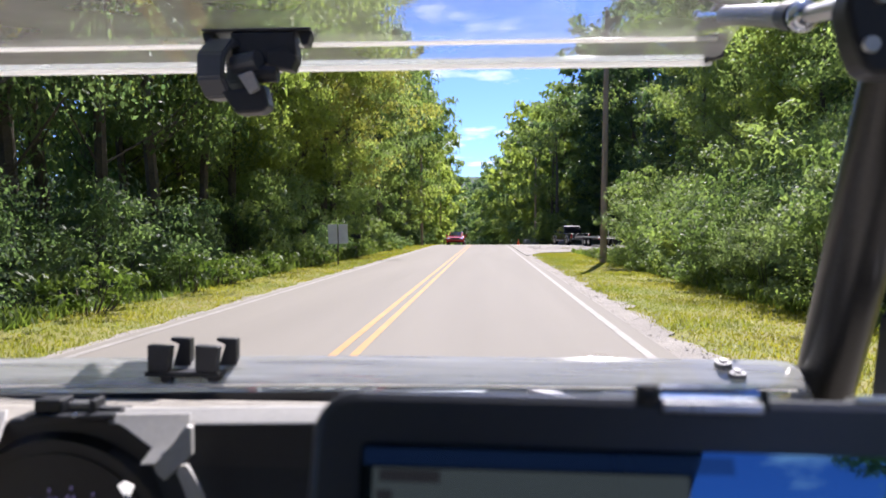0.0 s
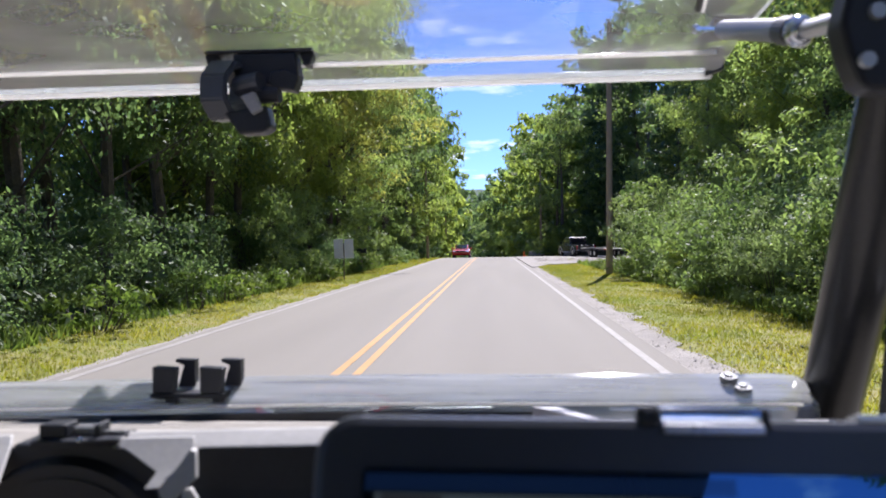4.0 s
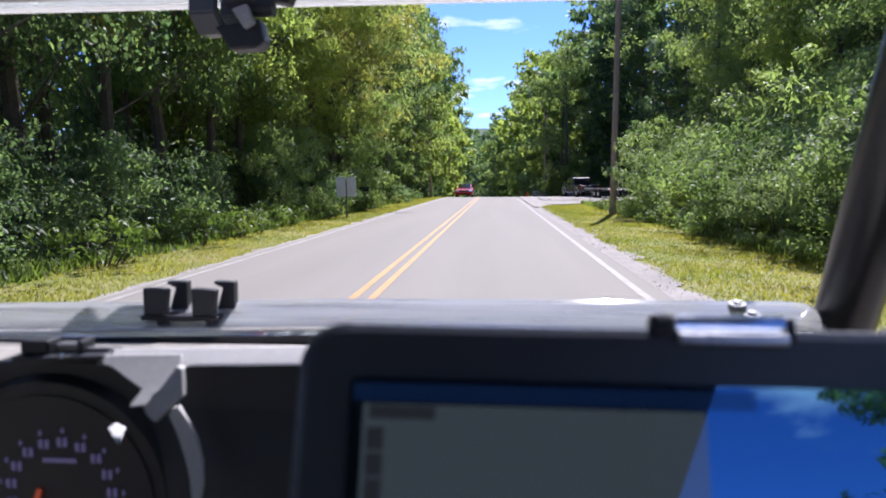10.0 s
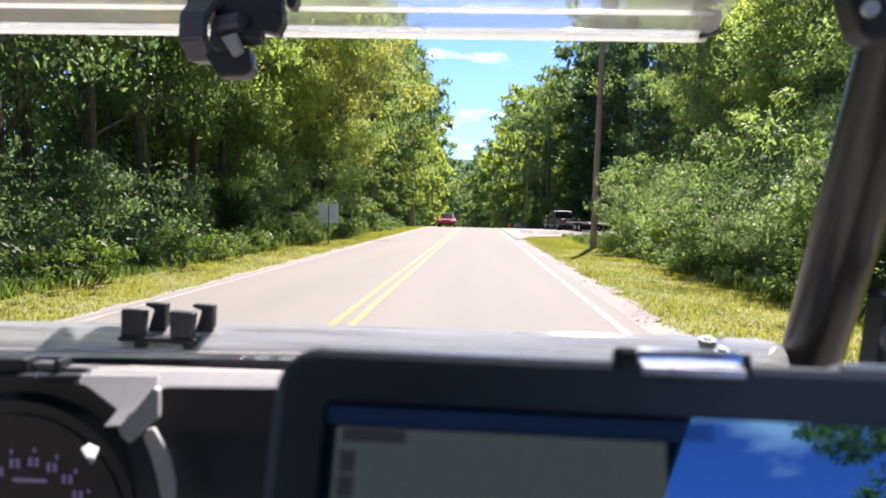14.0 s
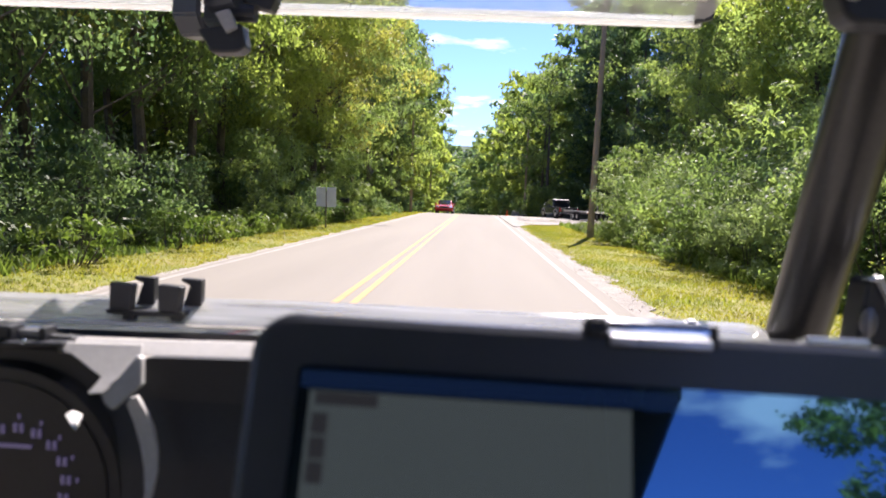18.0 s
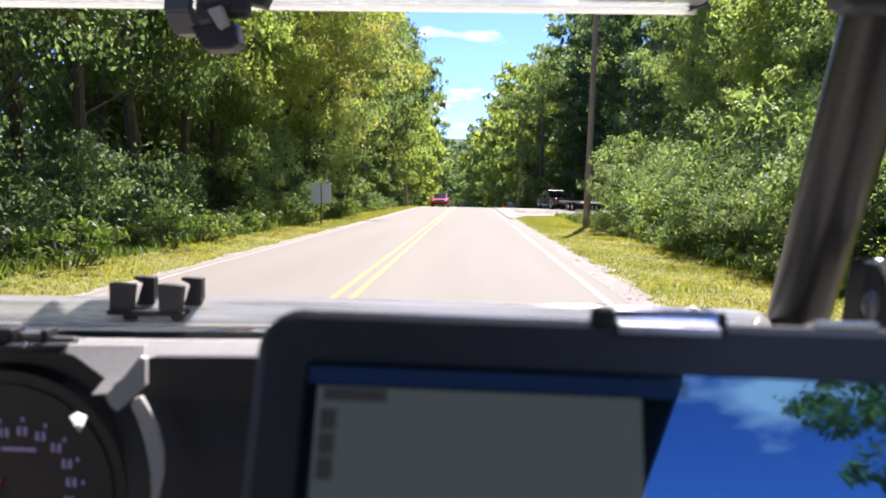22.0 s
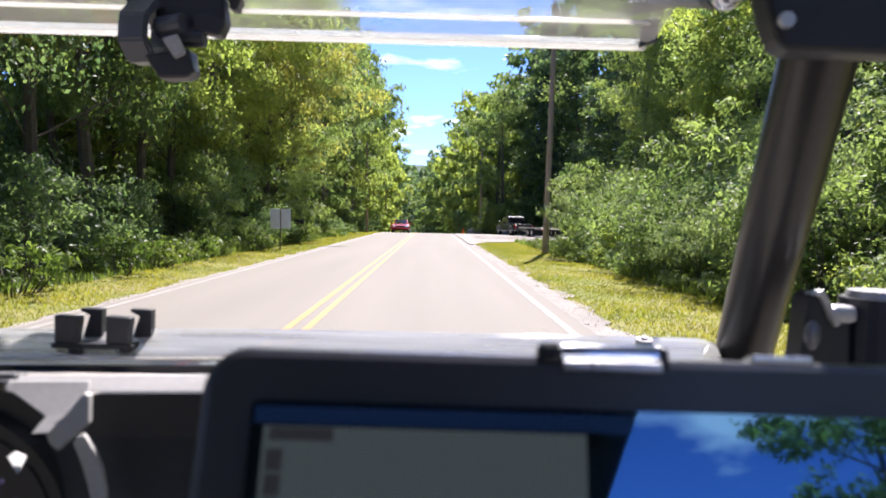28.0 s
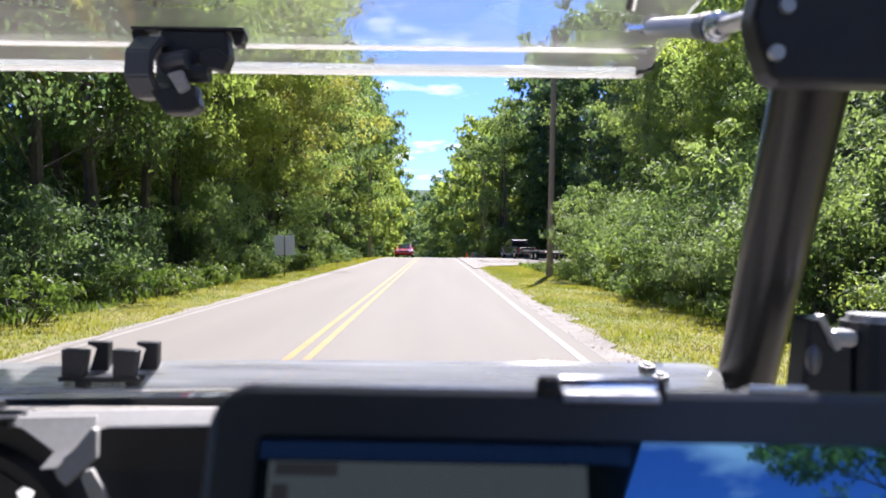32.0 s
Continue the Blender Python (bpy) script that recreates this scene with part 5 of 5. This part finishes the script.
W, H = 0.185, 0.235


def rounded(x0, x1, z0, z1, r, n=6):
    out = []
    for cx0, cz0, a0 in ((x1 - r, z1 - r, 0), (x0 + r, z1 - r, 90), (x0 + r, z0 + r, 180), (x1 - r, z0 + r, 270)):
        for k in range(n + 1):
            a = math.radians(a0 + 90 * k / n)
            out.append((cx0 + r * math.cos(a), cz0 + r * math.sin(a)))
    return out


part("bezel", prism(rounded(-W, W + 0.07, -H, 0.0, 0.026, 16), "y", 0.0, 0.035, 0.006), M_BEZEL, ds, "thick rounded black bezel", smooth=False)
part("screen", prism(rounded(-W + 0.030, W + 0.05, -H + 0.02, -0.030, 0.004), "y", -0.002, 0.001), M_SCREEN, ds, "glossy screen that mirrors the sky")
part("blue_bar", box(-0.052, -0.0025, -0.0372, 0.202, 0.001, 0.0092), M_SCR_BLUE, ds, "blue bar across the screen")
# glowing pane stands in for the cab roof mirrored in the glass
part("grey_pane", box(-0.0615, -0.0025, -0.1290, 0.172, 0.001, 0.172), M_SCR_GREY, ds, "pale grey glowing pane, painted reflection of the roof")
part("status_field", box(-0.127, -0.0032, -0.0472, 0.034, 0.001, 0.0068), M_SCR_DARK, ds)
for k in range(3):
    part("icon", box(-0.1405, -0.0032, -0.0605 - 0.0125 * k, 0.0088, 0.001, 0.0112), M_SCR_DARK, ds)
ch = part("chrome_clip", rod((0.013, 0.005, 0.0015), (0.067, 0.005, 0.0015), 0.0058, 0.0058, 20), M_CHROME, ds, "chrome bar clipped to the bezel's top edge", smooth=False)
part("clip_lip", box(0.040, -0.004, -0.0065, 0.054, 0.004, 0.0055, 0.001, m=pose(0, 0, 0, -18, 0, 0)), M_ALU, ch, "bright aluminium lip")
part("clip_arm", box(0.006, 0.004, 0.0005, 0.013, 0.014, 0.013, 0.004), M_PLASTIC, ch)
part("clip_end", box(0.070, 0.005, -0.001, 0.005, 0.012, 0.013, 0.002), M_PLASTIC, ch)

# bright strip laid on the bezel's top to paint the sun there
part("sunlit_strip", box(0.137, 0.010, 0.0012, 0.034, 0.014, 0.004, 0.001), M_ALU, ds, "pale strip painted as sunlight on the bezel's top edge")

# black mirror mount by the pillar
mm = part("mirror_mount", prism([(0.413, 1.20), (0.425, 1.335), (0.438, 1.340), (0.455, 1.305), (0.475, 1.312), (0.475, 1.20)], "y", 0.83, 0.87, 0.004), M_PLASTIC, car, "black mirror mount with knob")
part("lip", prism([(0.421, 1.336), (0.437, 1.342), (0.458, 1.304), (0.452, 1.300), (0.434, 1.334)], "y", 0.822, 0.838, 0.001), M_SILVER, mm)
part("knob", rod((0.515, 0.85, 1.21), (0.515, 0.85, 1.332), 0.042, 0.040, 24), M_PLASTIC, mm)
part("knob_cap", rod((0.515, 0.85, 1.332), (0.515, 0.85, 1.340), 0.034, 0.032, 24), M_SILVER, mm)
part("spacer", box(0.462, 0.838, 1.314, 0.034, 0.03, 0.020, 0.007), M_SILVER, mm, "pale grey spacer")
oval_lens = ball((0, 0, 0), 0.013)
oval_lens.transform(Matrix.Translation((0.430, 0.830, 1.290)) @ Matrix.Diagonal((0.75, 0.5, 1.35, 1)))
part("lens", oval_lens, M_STRUT, mm, smooth=True)

# hood with a decal
hv, hf = [], []
for j in range(11):
    for i in range(17):
        u, t = i / 16 * 2 - 1, j / 10
        y = 1.08 + 1.22 * t
        z = 1.046 - 0.05 * abs(u) ** 2.2 - 0.10 * t ** 3 + 0.012 * math.exp(-((u + 0.2) / 0.25) ** 2)
        hv.append((CX - 0.05 + u * 0.66 * (1 - 0.10 * t), y, z))
for j in range(10):
    for i in range(16):
        k = j * 17 + i
        hf.append((k, k + 1, k + 18, k + 17))
hood = raw("hood", hv, hf, M_HOOD, car)
tagged(hood, "dark glossy sloping hood")
sol = hood.modifiers.new("thickness", "SOLIDIFY")
sol.thickness, sol.offset = 0.02, -1
for p in hood.data.polygons:
    p.use_smooth = True


def oval(cx0, cy0, rx, ry, z, h):
    return prism([(cx0 + rx * math.cos(math.tau * k / 28), cy0 + ry * math.sin(math.tau * k / 28)) for k in range(28)], "z", z, z + h)


part("decal", oval(-0.43, 1.72, 0.165, 0.155, 1.049, 0.003), M_RED, hood, "red oval decal")
part("decal_band", oval(-0.425, 1.70, 0.145, 0.128, 1.0535, 0.002), M_DECALW, hood, "white oval band")
part("decal_field", oval(-0.425, 1.70, 0.132, 0.112, 1.0562, 0.002), M_STRUT, hood, "grey field inside the band")
for k in range(4):
    part("decal_bar", box(-0.51 + 0.058 * k, 1.70, 1.0598, 0.034, 0.12, 0.002), M_DECALW, hood)
part("fender_stripe", box(-0.80, 1.52, 1.034, 0.15, 0.05, 0.014, 0.004), M_RED, hood, "red stripe on the fender")
part("hood_latch", box(-0.665, 1.50, 1.045, 0.04, 0.04, 0.022, 0.006), M_PLASTIC, hood, "black hood latch")
part("fender_trim", prism([(-0.22, 1.70), (-0.02, 1.72), (-0.01, 1.84), (-0.17, 1.86)], "z", 1.02, 1.045, 0.01), M_SILVER, hood, "pale grey fender trim")
part("trim_wedge", prism([(-0.26, 1.69), (-0.21, 1.70), (-0.18, 1.82), (-0.27, 1.80)], "z", 1.03, 1.048, 0.006), M_PLASTIC, hood)

# tub, sides and wheels that carry it
part("tub", box(CX, 0.0, 0.48, 1.36, 2.3, 0.12, 0.04), M_DASH, car, "dark floor tub")
part("nose", box(CX, 1.62, 0.72, 1.22, 1.25, 0.5, 0.08), M_HOOD, car)
part("firewall", box(CX, 0.99, 0.85, 1.36, 0.05, 0.66, 0.01), M_DASH, car)
for s in (-1, 1):
    for y in (1.65, -0.85):
        wheel(car, CX + s * 0.66, y, 0.34, 0.26)
